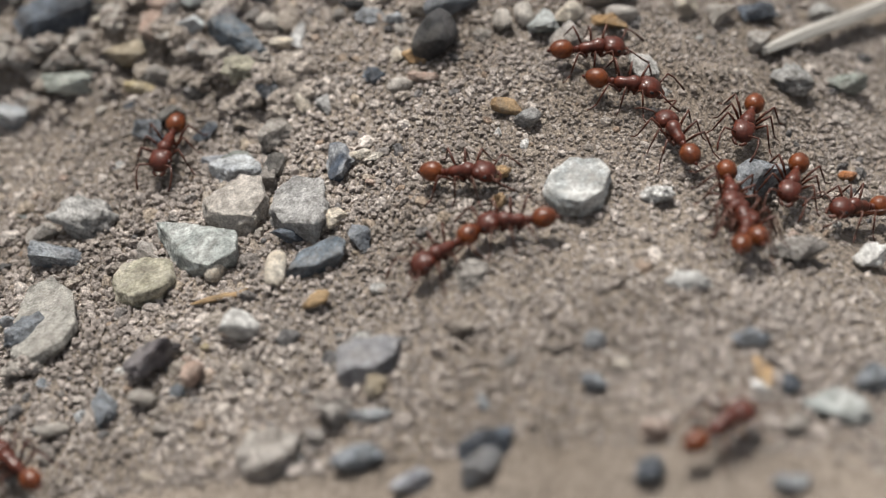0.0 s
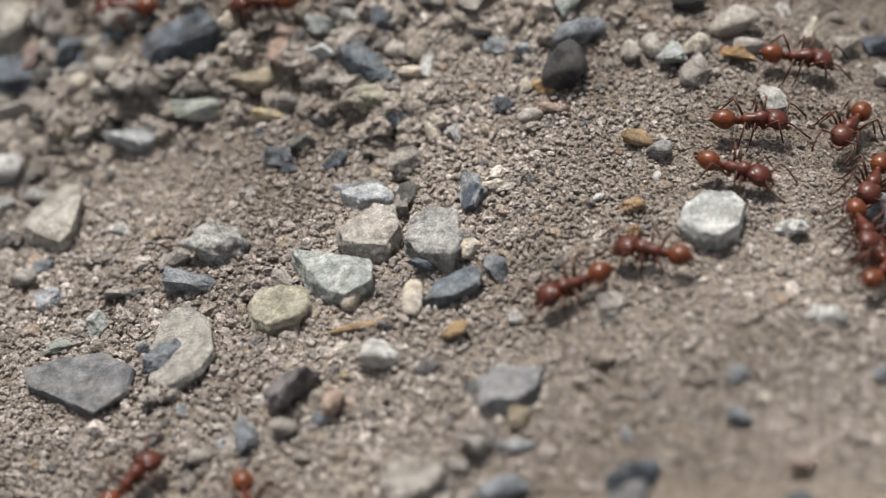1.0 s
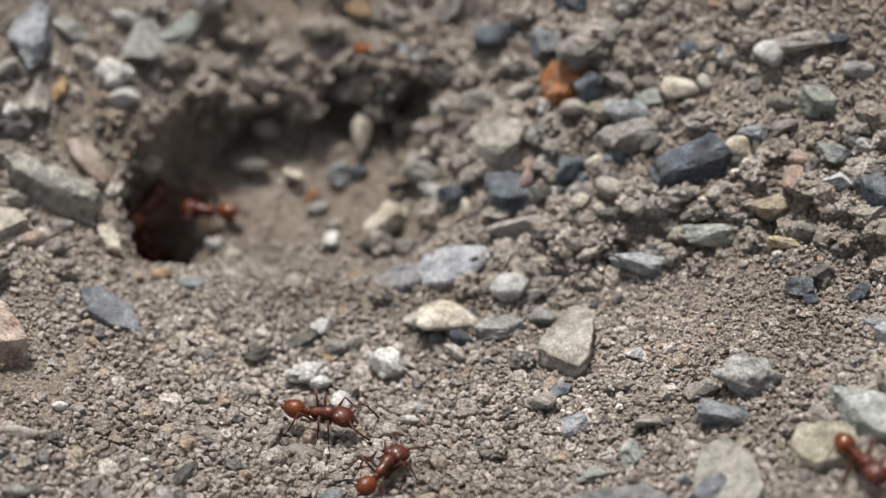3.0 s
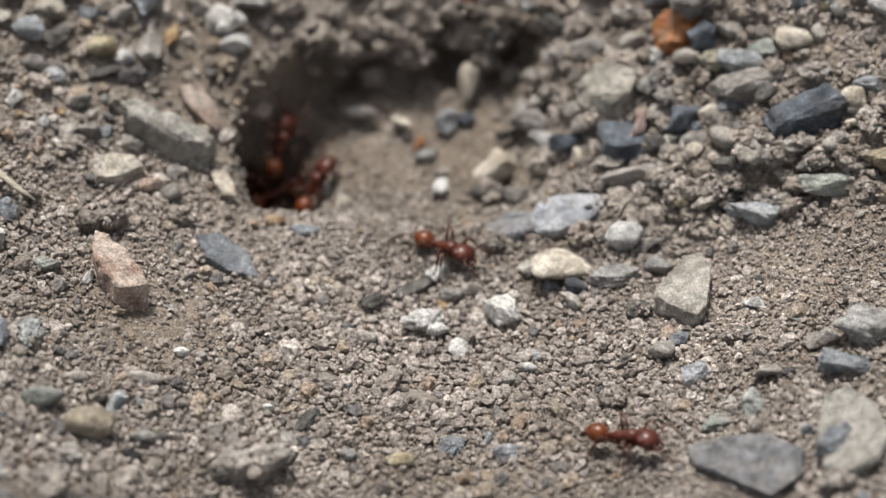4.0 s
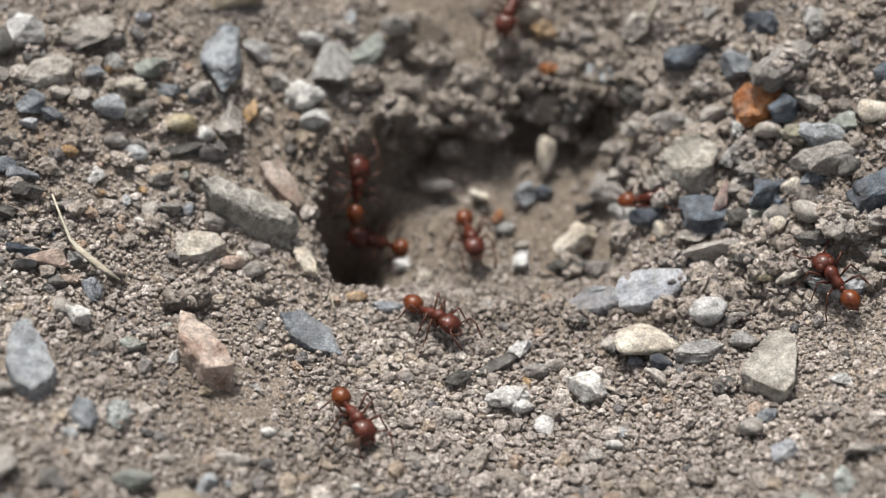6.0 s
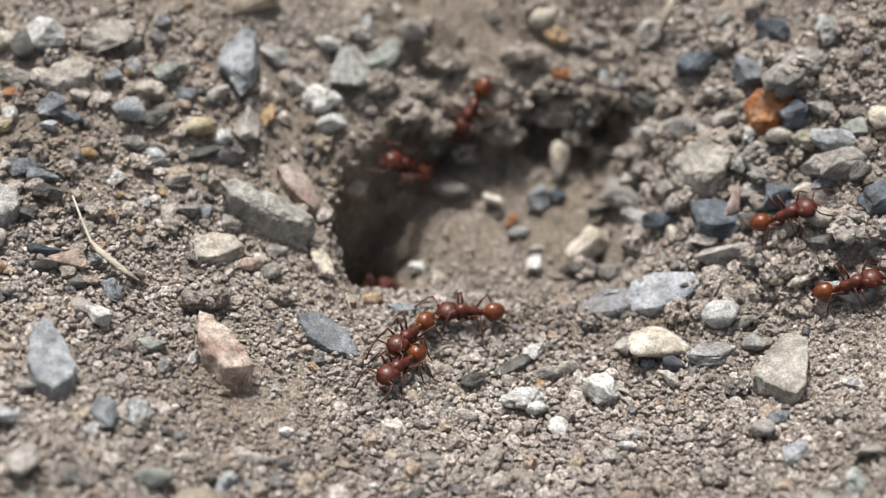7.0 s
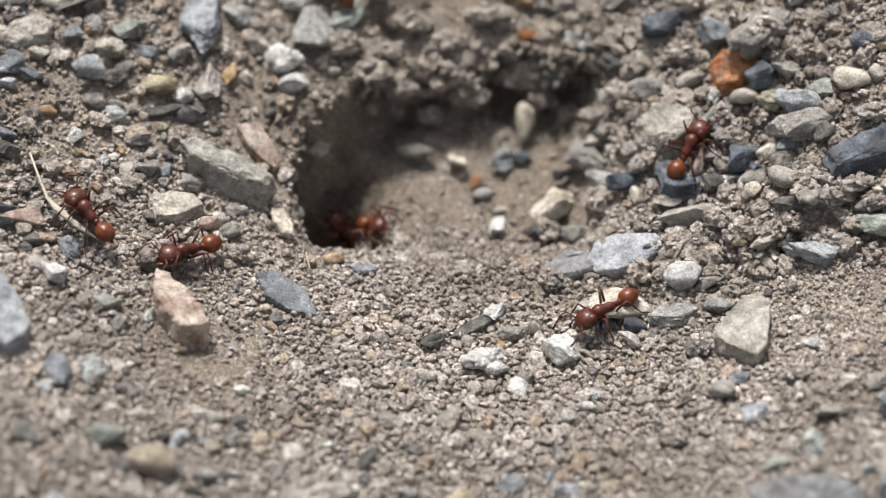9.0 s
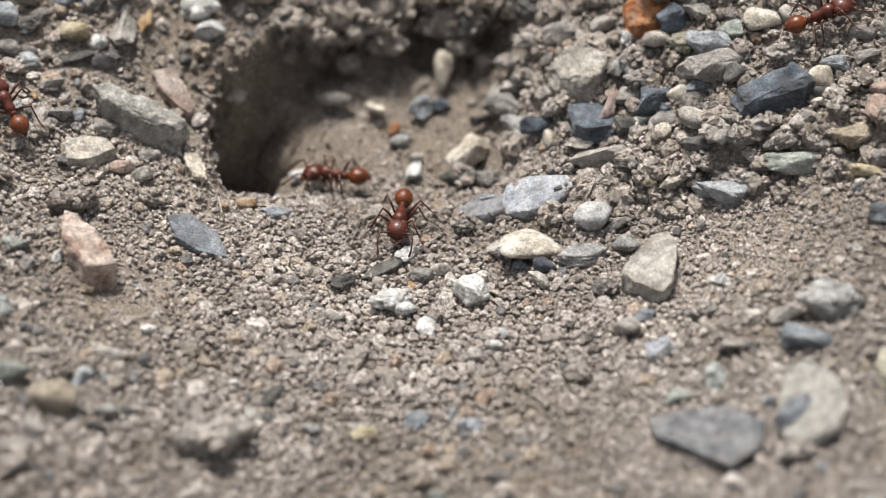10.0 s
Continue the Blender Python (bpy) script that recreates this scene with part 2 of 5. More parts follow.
def rumple(x, y):
    """Fine unevenness of the soil, mm."""
    p = Vector((x, y, 3.7))
    return 0.75 * noise.noise(p * 0.13) + 0.42 * noise.noise(p * 0.36) + 0.26 * noise.noise(p * 0.9) + 0.12 * noise.noise(p * 1.9)


def build_ground():
    co = np.zeros((NX * NY, 3))
    k = 0
    for j in range(NY):
        y = GY0 + j * GSTEP
        for i in range(NX):
            x = GX0 + i * GSTEP
            z, dx, dy = relief(x, y)
            edge = ease(min(x - GX0, GX1 - x, y - GY0, GY1 - y) / 12.0)
            r = rumple(x, y)
            firm = crust(x, y)
            if firm > 0:
                p = Vector((x, y, 8.1))
                r += firm * (1.3 * noise.noise(p * 0.27) + 0.9 * noise.noise(p * 0.55) + 0.3 * noise.noise(p * 1.2))
            side = math.exp(-(((x - left_rim(y) - 1.2) / 2.2) ** 2)) * ease((y - 12) / 5) * ease((36 - y) / 4)
            if dy > 0.4 or dx < -0.5 or side > 0.15:
                q = Vector((x, y, z))
                jag = noise.noise_vector(q * 0.55) * 1.3 + noise.noise_vector(q * 1.3) * 0.6
                w = min(1.0, dy / 3.0 - dx / 5.0 + 0.8 * side)
                co[k] = (x + dx + jag.x * w, y + dy + jag.y * w, z + r + jag.z * w)
            else:
                co[k] = (x + dx, y + dy, 1.0 + (z - 1.0 + r) * edge)
            k += 1
    verts = co * MM
    idx = np.arange(NX * NY).reshape(NY, NX)
    quads = np.stack([idx[:-1, :-1], idx[:-1, 1:], idx[1:, 1:], idx[1:, :-1]], -1).reshape(-1, 4)
    # The soil goes on, nearly flat, to the horizon.
    faces = quads.tolist()
    points = verts.tolist()
    border = list(idx[0, :]) + list(idx[1:, -1]) + list(idx[-1, -2::-1]) + list(idx[-2:0:-1, 0])
    cx, cy = (GX0 + GX1) / 2 * MM, (GY0 + GY1) / 2 * MM
    last = [int(b) for b in border]
    for grow in (1.6, 3.0, 8.0, 40.0, 400.0, 4000.0):
        fresh = []
        for b in border:
            px, py, pz = verts[b]
            points.append([cx + (px - cx) * grow, cy + (py - cy) * grow, 0.001])
            fresh.append(len(points) - 1)
        n = len(border)
        for a in range(n):
            b = (a + 1) % n
            faces.append([last[b], last[a], fresh[a], fresh[b]])
        last = fresh
    me = bpy.data.meshes.new("ground")
    me.from_pydata(points, [], faces)
    me.polygons.foreach_set("use_smooth", [True] * len(me.polygons))
    me.materials.append(M_SOIL)
    tagged(new("ground", me), "dry grey-brown dusty soil with a dug-out nest hollow", "ground", kind="structure")
    return co


SOIL_GRID = build_ground()


def soil_at(x, y):
    """The place of the soil surface over a spot of the net, mm."""
    i = min(NX - 1, max(0, round((x - GX0) / GSTEP)))
    j = min(NY - 1, max(0, round((y - GY0) / GSTEP)))
    return SOIL_GRID[j * NX + i]


def ground_z(x, y):
    return float(soil_at(x, y)[2])


# ---- loose crumbs and grit: more than anyone could count ----
def ball(subdivisions):
    bm = bmesh.new()
    bmesh.ops.create_icosphere(bm, subdivisions=subdivisions, radius=1.0)
    v = np.array([p.co[:] for p in bm.verts])
    f = np.array([[p.index for p in q.verts] for q in bm.faces])
    bm.free()
    return v, f


BALLS = {s: ball(s) for s in (1, 2, 3, 4)}


def scatter(name, spots, sub, mat, label, category, rng, rough=0.3, soft=False):
    """One mesh of many small lumps; spots: rows of x, y, z, radius in mm."""
    v, f = BALLS[sub]
    n, m = len(spots), len(v)
    shape = 1.0 + rng.uniform(-rough, rough, (n, m, 1))
    axes = rng.uniform(0.62, 1.3, (n, 1, 3))
    q = rng.normal(size=(n, 4))
    q /= np.linalg.norm(q, axis=1, keepdims=True)
    a, b, c, d = q.T
    turn = np.array([[1 - 2 * (c * c + d * d), 2 * (b * c - a * d), 2 * (b * d + a * c)],
                     [2 * (b * c + a * d), 1 - 2 * (b * b + d * d), 2 * (c * d - a * b)],
                     [2 * (b * d - a * c), 2 * (c * d + a * b), 1 - 2 * (b * b + c * c)]])
    p = np.einsum("ijn,nmj->nmi", turn, v[None] * shape * axes) * spots[:, None, 3:4] * (1, 1, 0.85) + spots[:, None, :3]
    faces = (f[None] + (np.arange(n) * m)[:, None, None]).reshape(-1, 3)
    me = bpy.data.meshes.new(name)
    me.vertices.add(n * m)
    me.vertices.foreach_set("co", (p * MM).ravel())
    me.loops.add(faces.size)
    me.loops.foreach_set("vertex_index", faces.ravel().astype(np.int32))
    me.polygons.add(len(faces))
    me.polygons.foreach_set("loop_start", np.arange(0, faces.size, 3, dtype=np.int32))
    me.update(calc_edges=True)
    if soft:
        me.shade_smooth()
    else:
        me.shade_flat()
    me.materials.append(mat)
    return tagged(new(name, me), label, category, kind="stuff")


TAKEN = np.zeros((NY, NX), bool)


def take(x, y, r):
    """Keep the crumbs from burying a stone of radius r (mm)."""
    i0, j0, n = round((x - GX0) / GSTEP), round((y - GY0) / GSTEP), int(r / GSTEP)
    for j in range(max(0, j0 - n), min(NY, j0 + n + 1)):
        for i in range(max(0, i0 - n), min(NX, i0 + n + 1)):
            if (i - i0) ** 2 + (j - j0) ** 2 <= n * n:
                TAKEN[j, i] = True


def free(x, y):
    i, j = round((x - GX0) / GSTEP), round((y - GY0) / GSTEP)
    return not (0 <= i < NX and 0 <= j < NY and TAKEN[j, i])


def crumbiness(x, y):
    """How thickly the soil is strewn with crumbs: the trodden run and the hollow are bare dust."""
    d = 0.75 + 0.5 * noise.noise(Vector((x * 0.07, y * 0.07, 9.0)))
    d += 0.35 * math.exp(-((x + 2) / 40) ** 2 - ((y + 6) / 14) ** 2)
    d -= 0.36 * ease((x - 52) / 16) * ease((-14 - y) / 8)
    d -= 0.8 * hollow(x, y)[0] * ease((y - 15) / 5) + 0.55 * crust(x, y)
    d -= 0.8 * math.exp(-((x + 23) / 7) ** 2 - ((y + 4) / 6) ** 2)
    d -= 0.9 * math.exp(-((x + 20) / 5) ** 2 - ((y - 24) / 12) ** 2)
    d -= 0.35 * ease((-18 - x) / 6) * ease((y - 10) / 10)
    return min(1.0, max(0.07, d - 0.9 * burrow(x, y)))


def in_plan(x, y):
    """The stretch of ground along which the walk passes, mm."""
    near = -36.0 - 0.17 * max(0.0, x - 22.0)
    far = 57.0 - 0.12 * (x + 58.0) - 0.38 * max(0.0, x - 42.0)
    return near < y < far and x > -50.0 - 0.14 * (y + 22.0) - 4.0 and x < 102.0 + 0.18 * (y + 47.0) + 4.0


def coarse(x, y):
    """How large the crumbs are: coarse in front of the nest, fine where feet have ground them down."""
    c = 0.92 + 0.3 * noise.noise(Vector((x * 0.06, y * 0.06, 5.0))) + 0.15 * noise.noise(Vector((x * 0.2, y * 0.2, 1.0)))
    c += 0.26 * math.exp(-((x + 8) / 24) ** 2 - ((y + 10) / 15) ** 2) - 0.28 * math.exp(-((x - 30) / 10) ** 2 - ((y - 0) / 8) ** 2)
    c -= 0.3 * ease((x - 58) / 18) * ease((y + 24) / 10)
    return min(1.35, max(0.55, c))


def lumpiness(x, y):
    """Larger lumps keep to the loose crumbs in front of the nest; the slope beside it is dusty."""
    return crumbiness(x, y) * (1.0 - 0.75 * ease((-16 - x) / 6) * ease((y - 4) / 8))


def strewn(count, low, high, power, rng, sink, thickness):
    rows = []
    while len(rows) < count:
        x, y = rng.uniform(-66, 114), rng.uniform(-56, 58)
        if not in_plan(x, y):
            continue
        thick = thickness(x, y)
        if rng.uniform() > thick:
            continue
        r = (low + (high - low) * rng.uniform() ** power) * coarse(x, y)
        if r > 0.3 and not free(x, y):
            continue
        g = soil_at(x, y)
        rows.append((g[0] + rng.uniform(-0.25, 0.25), g[1] + rng.uniform(-0.25, 0.25), g[2] + r * (sink - 0.75 * max(0.0, 0.7 - thick)), r))
    return np.array(rows)


def gritty(x, y):
    """Gravel lies thick on the spoil beside the hollow and on the slope above it."""
    d = 0.36 + 0.3 * noise.noise(Vector((x * 0.09, y * 0.09, 2.0)))
    d += 0.9 * math.exp(-((x - 22) / 13) ** 2 - ((y - 23) / 10) ** 2)
    d += 0.8 * math.exp(-((x + 42) / 20) ** 2 - ((y - 22) / 14) ** 2)
    d += 0.5 * math.exp(-((x - 60) / 30) ** 2 - ((y - 14) / 8) ** 2)
    return min(1.0, max(0.03, d - 0.8 * crust(x, y) - 0.6 * hollow(x, y)[0] - 0.5 * ease((x - 55) / 14) * ease((-16 - y) / 8)))


def rim_spots(rng):
    rows = []
    for _ in range(900):
        x = rng.uniform(-17, 16)
        y = back_rim(x) + rng.uniform(-1.6, 2.8)
        top = swell(x, y)
        r = 0.22 + 0.85 * rng.uniform() ** 3
        rows.append((x, y - 0.6 * rng.uniform(), top - rng.uniform(-0.3, 4.2) * ease((back_rim(x) + 2.0 - y) / 3.0), r))
    return np.array(rows)


def bank_spots(rng):
    """Clods piled on the broken edge of the spoil heap and on the spoil above the hollow."""
    rows = []
    while len(rows) < 380:
        x = rng.uniform(16, 57)
        y = 9.6 - 7.5 * ease((x - 41) / 12) + 0.8 * math.sin(x * 0.45) + rng.normal() * 1.1
        if not free(x, y):
            continue
        g = soil_at(x, y)
        r = 0.35 + 0.9 * rng.uniform() ** 2.5
        rows.append((g[0], g[1], g[2] + 0.35 * r, r))
    while len(rows) < 800:
        x, y = rng.uniform(-60, 75), rng.uniform(6, 48)
        if rng.uniform() > gritty(x, y) ** 2.2 * (0.25 if x < -16 else 1.0) or hollow(x, y)[0] > 0.3 or not free(x, y):
            continue
        g = soil_at(x, y)
        r = 0.4 + 1.0 * rng.uniform() ** 2.5
        rows.append((g[0], g[1], g[2] + 0.4 * r, r))
    return np.array(rows)


# ---- stones ----
STYLE_NAMES = {"round": "pebble", "angular": "stone", "slab": "flat_stone", "block": "stone_block", "clod": "soil_clod", "peg": "stone_splinter"}
STYLE_WORDS = {"round": "rounded pebble", "angular": "angular stone", "slab": "flat chip of stone", "block": "sharp-edged block of stone", "clod": "crumbly lump", "peg": "upright splinter of stone"}
stone_count = 0
CLODS = []


def worn_ball(style, r):
    """Rounded pebbles and crumbly clods: a ball with blunt facets."""
    v, f = BALLS[4 if style == "clod" else 3]
    normals = r.normal(size=(11, 3))
    normals /= np.linalg.norm(normals, axis=1, keepdims=True)
    reach = r.uniform(0.62, 0.95, 11)
    dots = np.clip(v @ normals.T, 1e-4, None) / reach
    p = v * ((np.sum(dots**9, axis=1) + 0.9**9) ** (-1.0 / 9))[:, None]
    off = Vector(r.uniform(0, 50, 3))
    a = 0.30 if style == "clod" else 0.07
    for k in range(len(p)):
        q = Vector(p[k])
        if style == "clod":
            p[k] *= 1.0 + 0.16 * abs(noise.noise(q * 6.0 - off)) + 0.14 * abs(noise.noise(q * 13.0 - off))
        p[k] *= 1.0 + a * (noise.noise(q * 2.1 + off) + 0.6 * noise.noise(q * 5.0 + off) + 0.45 * noise.noise(q * 10.0 + off))
    return p, f.tolist()


def hull_rock(corners, wear, edge, rough, r):
    """The hull of some corners with worn edges and slightly rough faces."""
    bm = bmesh.new()
    for p in corners:
        bm.verts.new(p)
    hull = bmesh.ops.convex_hull(bm, input=bm.verts)
    bmesh.ops.delete(bm, geom=[g for g in set(hull["geom_interior"] + hull["geom_unused"]) if isinstance(g, bmesh.types.BMVert)], context="VERTS")
    bmesh.ops.dissolve_limit(bm, angle_limit=radians(12), verts=bm.verts, edges=bm.edges)
    bmesh.ops.bevel(bm, geom=list(bm.edges), offset=wear, segments=2, affect="EDGES", profile=0.6, clamp_overlap=True)
    bmesh.ops.triangulate(bm, faces=bm.faces)
    bmesh.ops.subdivide_edges(bm, edges=[e for e in bm.edges if e.calc_length() > edge], cuts=3)
    bmesh.ops.triangulate(bm, faces=bm.faces)
    bmesh.ops.subdivide_edges(bm, edges=[e for e in bm.edges if e.calc_length() > edge], cuts=1)
    bmesh.ops.triangulate(bm, faces=bm.faces)
    bm.normal_update()
    off = Vector(r.uniform(0, 50, 3))
    k = 1.0 / (edge * 3.5)
    for v in bm.verts:
        q = v.co * k + off
        v.co += v.normal * rough * (noise.noise(q * 0.8) + 0.7 * noise.noise(q * 2.0) + 0.5 * noise.noise(q * 4.5))
    bm.verts.index_update()
    p = np.array([v.co[:] for v in bm.verts])
    f = [[v.index for v in q.verts] for q in bm.faces]
    bm.free()
    return p, f


def split_stone(style, r):
    """Broken stones: the hull of a few corners, edges worn, faces slightly rough."""
    n = {"angular": 12, "slab": 12, "block": 8, "peg": 13}[style]
    c = r.normal(size=(n, 3))
    c /= np.linalg.norm(c, axis=1, keepdims=True)
    if style == "slab":
        a = np.arange(6) * 1.047 + r.uniform(-0.38, 0.38, 6)
        c = np.array([(math.cos(w) * k, math.sin(w) * k, z) for z, k in ((1, 0.86), (-1, 1.0)) for w in a])
        c += r.uniform(-0.16, 0.16, c.shape)
    elif style == "block":
        a = np.arange(7) * 0.898 + r.uniform(-0.36, 0.36, 7)
        c = np.array([(math.cos(w) * k, math.sin(w) * k, z) for z, k in ((1, 0.8), (-1, 1.0)) for w in a])
        c += r.uniform(-0.24, 0.24, c.shape)
    elif style == "peg":
        c[:, 1:] *= (1.0 - 0.55 * np.clip(c[:, :1], 0, 1))
    return hull_rock(c, 0.055, 0.24, 0.11, r)


def stone_shape(style, seed):
    r = np.random.default_rng(seed)
    p, f = worn_ball(style, r) if style in ("round", "clod") else split_stone(style, r)
    p = p - (p.max(0) + p.min(0)) / 2
    return p / ((p.max(0) - p.min(0)) / 2), f


def stone(x, y, length, breadth, height, yaw, style, colour, lift=0.0, tilt=0.0, lean=0.0, label=""):
    """A stone half sunk in the soil at x, y (mm); its length runs along yaw."""
    global stone_count
    stone_count += 1
    p, f = stone_shape(style, stone_count)
    p = p * (length / 2, breadth / 2, height / 2)
    name = STYLE_NAMES[style]
    me = bpy.data.meshes.new(name)
    me.from_pydata((p * MM).tolist(), [], f)
    if style in ("round", "clod"):
        me.polygons.foreach_set("use_smooth", [True] * len(me.polygons))
    me.materials.append(M_STONE[colour])
    ob = new(name, me)
    jitter = random.Random(stone_count)
    take(x, y, 0.5 * math.sqrt(length * breadth) * 0.95)
    z = ground_z(x, y) + height * 0.38 + lift
    ob.matrix_world = pose(x * MM, y * MM, z * MM, tilt + jitter.uniform(-8, 8), lean + jitter.uniform(-8, 8), yaw)
    if style == "clod" and colour in ("grey", "clay", "beige", "dark", "brown"):
        CLODS.append((x, y, z, 0.4 * math.sqrt(length * breadth)))
    words = label or f"{STONE_WORDS[colour]} {STYLE_WORDS[style]} lying in dusty soil"
    return tagged(ob, words, "soil clod" if style == "clod" else "stone")


def shard(outline, height, colour, label=""):
    """A broken stone with the given outline (mm) seen from above, resting on the soil."""
    global stone_count
    stone_count += 1
    r = np.random.default_rng(stone_count)
    o = np.array(outline)
    mid = (o.max(0) + o.min(0)) / 2
    size = float((o.max(0) - o.min(0)).mean())
    e = size / 3
    gx = max(-0.5, min(0.5, (ground_z(mid[0] + e, mid[1]) - ground_z(mid[0] - e, mid[1])) / (2 * e)))
    gy = max(-0.5, min(0.5, (ground_z(mid[0], mid[1] + e) - ground_z(mid[0], mid[1] - e)) / (2 * e)))
    top, waist, low = [], [], []
    for x, y in outline:
        x, y = x - mid[0], y - mid[1]
        k, m, n = r.uniform(0.84 if height > 0.4 * size else 0.93, 1.0), r.uniform(0.98, 1.05), r.uniform(0.8, 1.0)
        g = gx * x + gy * y
        top.append((x * k, y * k, height * r.uniform(0.32, 0.55) + g * k))
        waist.append((x * m, y * m, height * r.uniform(-0.15, 0.2) + g * m))
        low.append((x * n, y * n - 0.1 * height, -height / 2 + g * n))
    p, f = hull_rock(top + waist + low, min(0.16, 0.09 * height), size * 0.09, min(0.055 * size, (0.15 if height > 0.4 * size else 0.09) * height), r)
    name = "flat_stone" if height < 0.45 * size else "stone"
    me = bpy.data.meshes.new(name)
    me.from_pydata((p * MM).tolist(), [], f)
    me.materials.append(M_STONE[colour])
    ob = new(name, me)
    take(*mid, size * 0.5)
    z = ground_z(*mid) + height * 0.38
    ob.matrix_world = pose(mid[0] * MM, mid[1] * MM, z * MM)
    words = label or f"{STONE_WORDS[colour]} {'flat-topped' if name == 'flat_stone' else 'broken angular'} stone lying in dusty soil"
    return tagged(ob, words, "stone")


stone(-45.6, 30.8, 3.7, 3.0, 3.1, 14, "angular", "white")
stone(-49.8, 30.1, 3.0, 2.0, 2.2, 0, "round", "cream")
stone(-47.6, 29.1, 3.4, 2.5, 2.4, 83, "round", "dark")
stone(-40.2, 30.9, 6.2, 3.0, 2.6, 14, "angular", "beige")
stone(-27.5, 32.3, 11.0, 3.9, 1.8, 89, "slab", "bluegrey")
stone(-33.8, 28.3, 3.2, 2.1, 2.2, 0, "angular", "green")
stone(-35.5, 26.3, 3.7, 2.3, 2.2, -21, "clod", "cream")
stone(-37.3, 23.8, 3.3, 2.4, 2.4, 0, "round", "pale")
stone(-34.7, 23.9, 2.5, 2.2, 1.8, 83, "angular", "dark")
stone(-40.1, 24.7, 2.3, 1.5, 1.5, -28, "angular", "beige")
stone(-41.9, 24.3, 2.0, 1.2, 1.3, 0, "round", "beige")
stone(-44.4, 23.0, 2.9, 2.1, 2.1, 0, "angular", "bluegrey")
stone(-42.3, 22.2, 2.4, 1.2, 1.3, -14, "angular", "bluegrey")
stone(-44.6, 21.3, 1.9, 1.0, 1.1, 0, "angular", "quartz")
stone(-48.2, 24.5, 2.0, 0.9, 0.9, 0, "angular", "orange")
stone(-51.4, 21.9, 2.3, 2.2, 1.9, 90, "round", "cream")
stone(-48.2, 22.2, 1.8, 1.6, 1.3, 90, "round", "white")
stone(-49.2, 20.8, 2.9, 1.4, 1.2, 0, "clod", "yellow")
stone(-51.9, 24.5, 2.7, 1.6, 1.6, 0, "angular", "green")
stone(-31.0, 23.7, 3.4, 2.2, 2.2, -12, "round", "yellow")
stone(-28.7, 23.4, 2.2, 1.6, 1.6, 0, "round", "white")
stone(-31.1, 21.5, 5.6, 1.3, 0.6, 6, "slab", "dark")
stone(-27.9, 21.5, 2.5, 2.1, 2.1, -40, "angular", "purple")
stone(-40.7, 19.1, 1.8, 1.0, 1.1, 0, "round", "tan")
stone(-34.1, 20.1, 1.5, 0.8, 0.9, 0, "round", "cream")
stone(-38.1, 17.2, 1.8, 1.7, 1.3, 90, "angular", "white")
stone(-44.6, 16.1, 3.1, 1.3, 1.4, 0, "round", "bluegrey")
stone(-43.9, 13.9, 3.2, 1.8, 1.9, 0, "angular", "dark")
stone(-32.4, 17.9, 2.7, 1.3, 1.3, 0, "angular", "grey")
stone(-50.8, 16.8, 3.7, 1.5, 1.5, -14, "angular", "bluegrey")
stone(-33.2, 14.6, 2.4, 1.7, 1.4, 90, "round", "beige")
stone(-31.4, 15.2, 2.4, 1.6, 1.6, 0, "angular", "grey")
stone(-27.2, 15.0, 2.5, 1.7, 1.7, 0, "angular", "grey")
stone(-25.4, 10.9, 2.2, 1.4, 1.5, 0, "round", "pink")
stone(-23.9, 10.7, 2.5, 1.5, 1.6, 0, "round", "grey")
stone(-18.7, 27.9, 3.2, 2.2, 2.2, 20, "angular", "white")
stone(-19.8, 29.7, 4.6, 3.1, 2.8, 0, "clod", "white")
stone(-16.8, 33.3, 5.4, 3.6, 3.3, 76, "angular", "lgrey")
stone(-13.7, 35.9, 6.3, 2.4, 1.2, 53, "slab", "green")
stone(-26.5, 25.5, 5.9, 2.6, 2.2, 87, "angular", "beige")
stone(-24.6, 27.0, 3.1, 1.5, 1.2, 87, "angular", "tan")
stone(-24.1, 33.6, 3.3, 2.0, 2.1, -28, "angular", "lgrey")
stone(-19.0, 36.4, 2.9, 1.7, 1.7, 0, "angular", "white")
stone(-11.0, 37.9, 3.2, 2.0, 2.2, 0, "round", "grey")
stone(-43.6, 7.6, 3.3, 1.3, 1.4, -14, "angular", "dblue")
stone(-43.4, 5.8, 2.5, 1.3, 1.5, 0, "round", "black")
stone(-41.3, 6.8, 3.8, 1.5, 1.6, 0, "angular", "pink")
stone(-47.7, 4.9, 2.2, 1.2, 1.3, 0, "round", "tan")
stone(-48.7, 3.1, 1.9, 1.2, 1.4, 0, "round", "white")
stone(-47.9, 8.3, 2.5, 1.7, 1.7, 76, "round", "beige")
stone(-37.3, 4.6, 2.4, 1.7, 1.8, -51, "angular", "bluegrey")
stone(-29.4, 5.7, 4.9, 2.7, 2.4, 14, "clod", "clay")
stone(-38.2, 1.2, 2.8, 2.1, 2.1, -55, "angular", "white")
stone(-33.3, -1.2, 2.8, 1.4, 1.5, 0, "angular", "green")
stone(-46.0, -4.1, 2.5, 1.0, 1.0, 7, "angular", "pink")
stone(-43.5, -8.3, 1.9, 1.2, 1.3, 0, "round", "grey")
stone(-36.5, -10.5, 3.8, 2.3, 2.1, -76, "angular", "bluegrey")
stone(-44.6, -12.6, 3.0, 1.8, 1.9, 0, "angular", "pale")
stone(-45.5, -18.5, 3.2, 2.1, 2.1, -51, "angular", "pale")
stone(-42.4, -17.8, 3.5, 2.7, 2.6, 68, "angular", "beige")
stone(-31.9, -16.9, 3.5, 2.0, 2.2, 0, "round", "green")
stone(-26.1, -15.7, 2.6, 1.4, 1.5, 51, "angular", "pale")
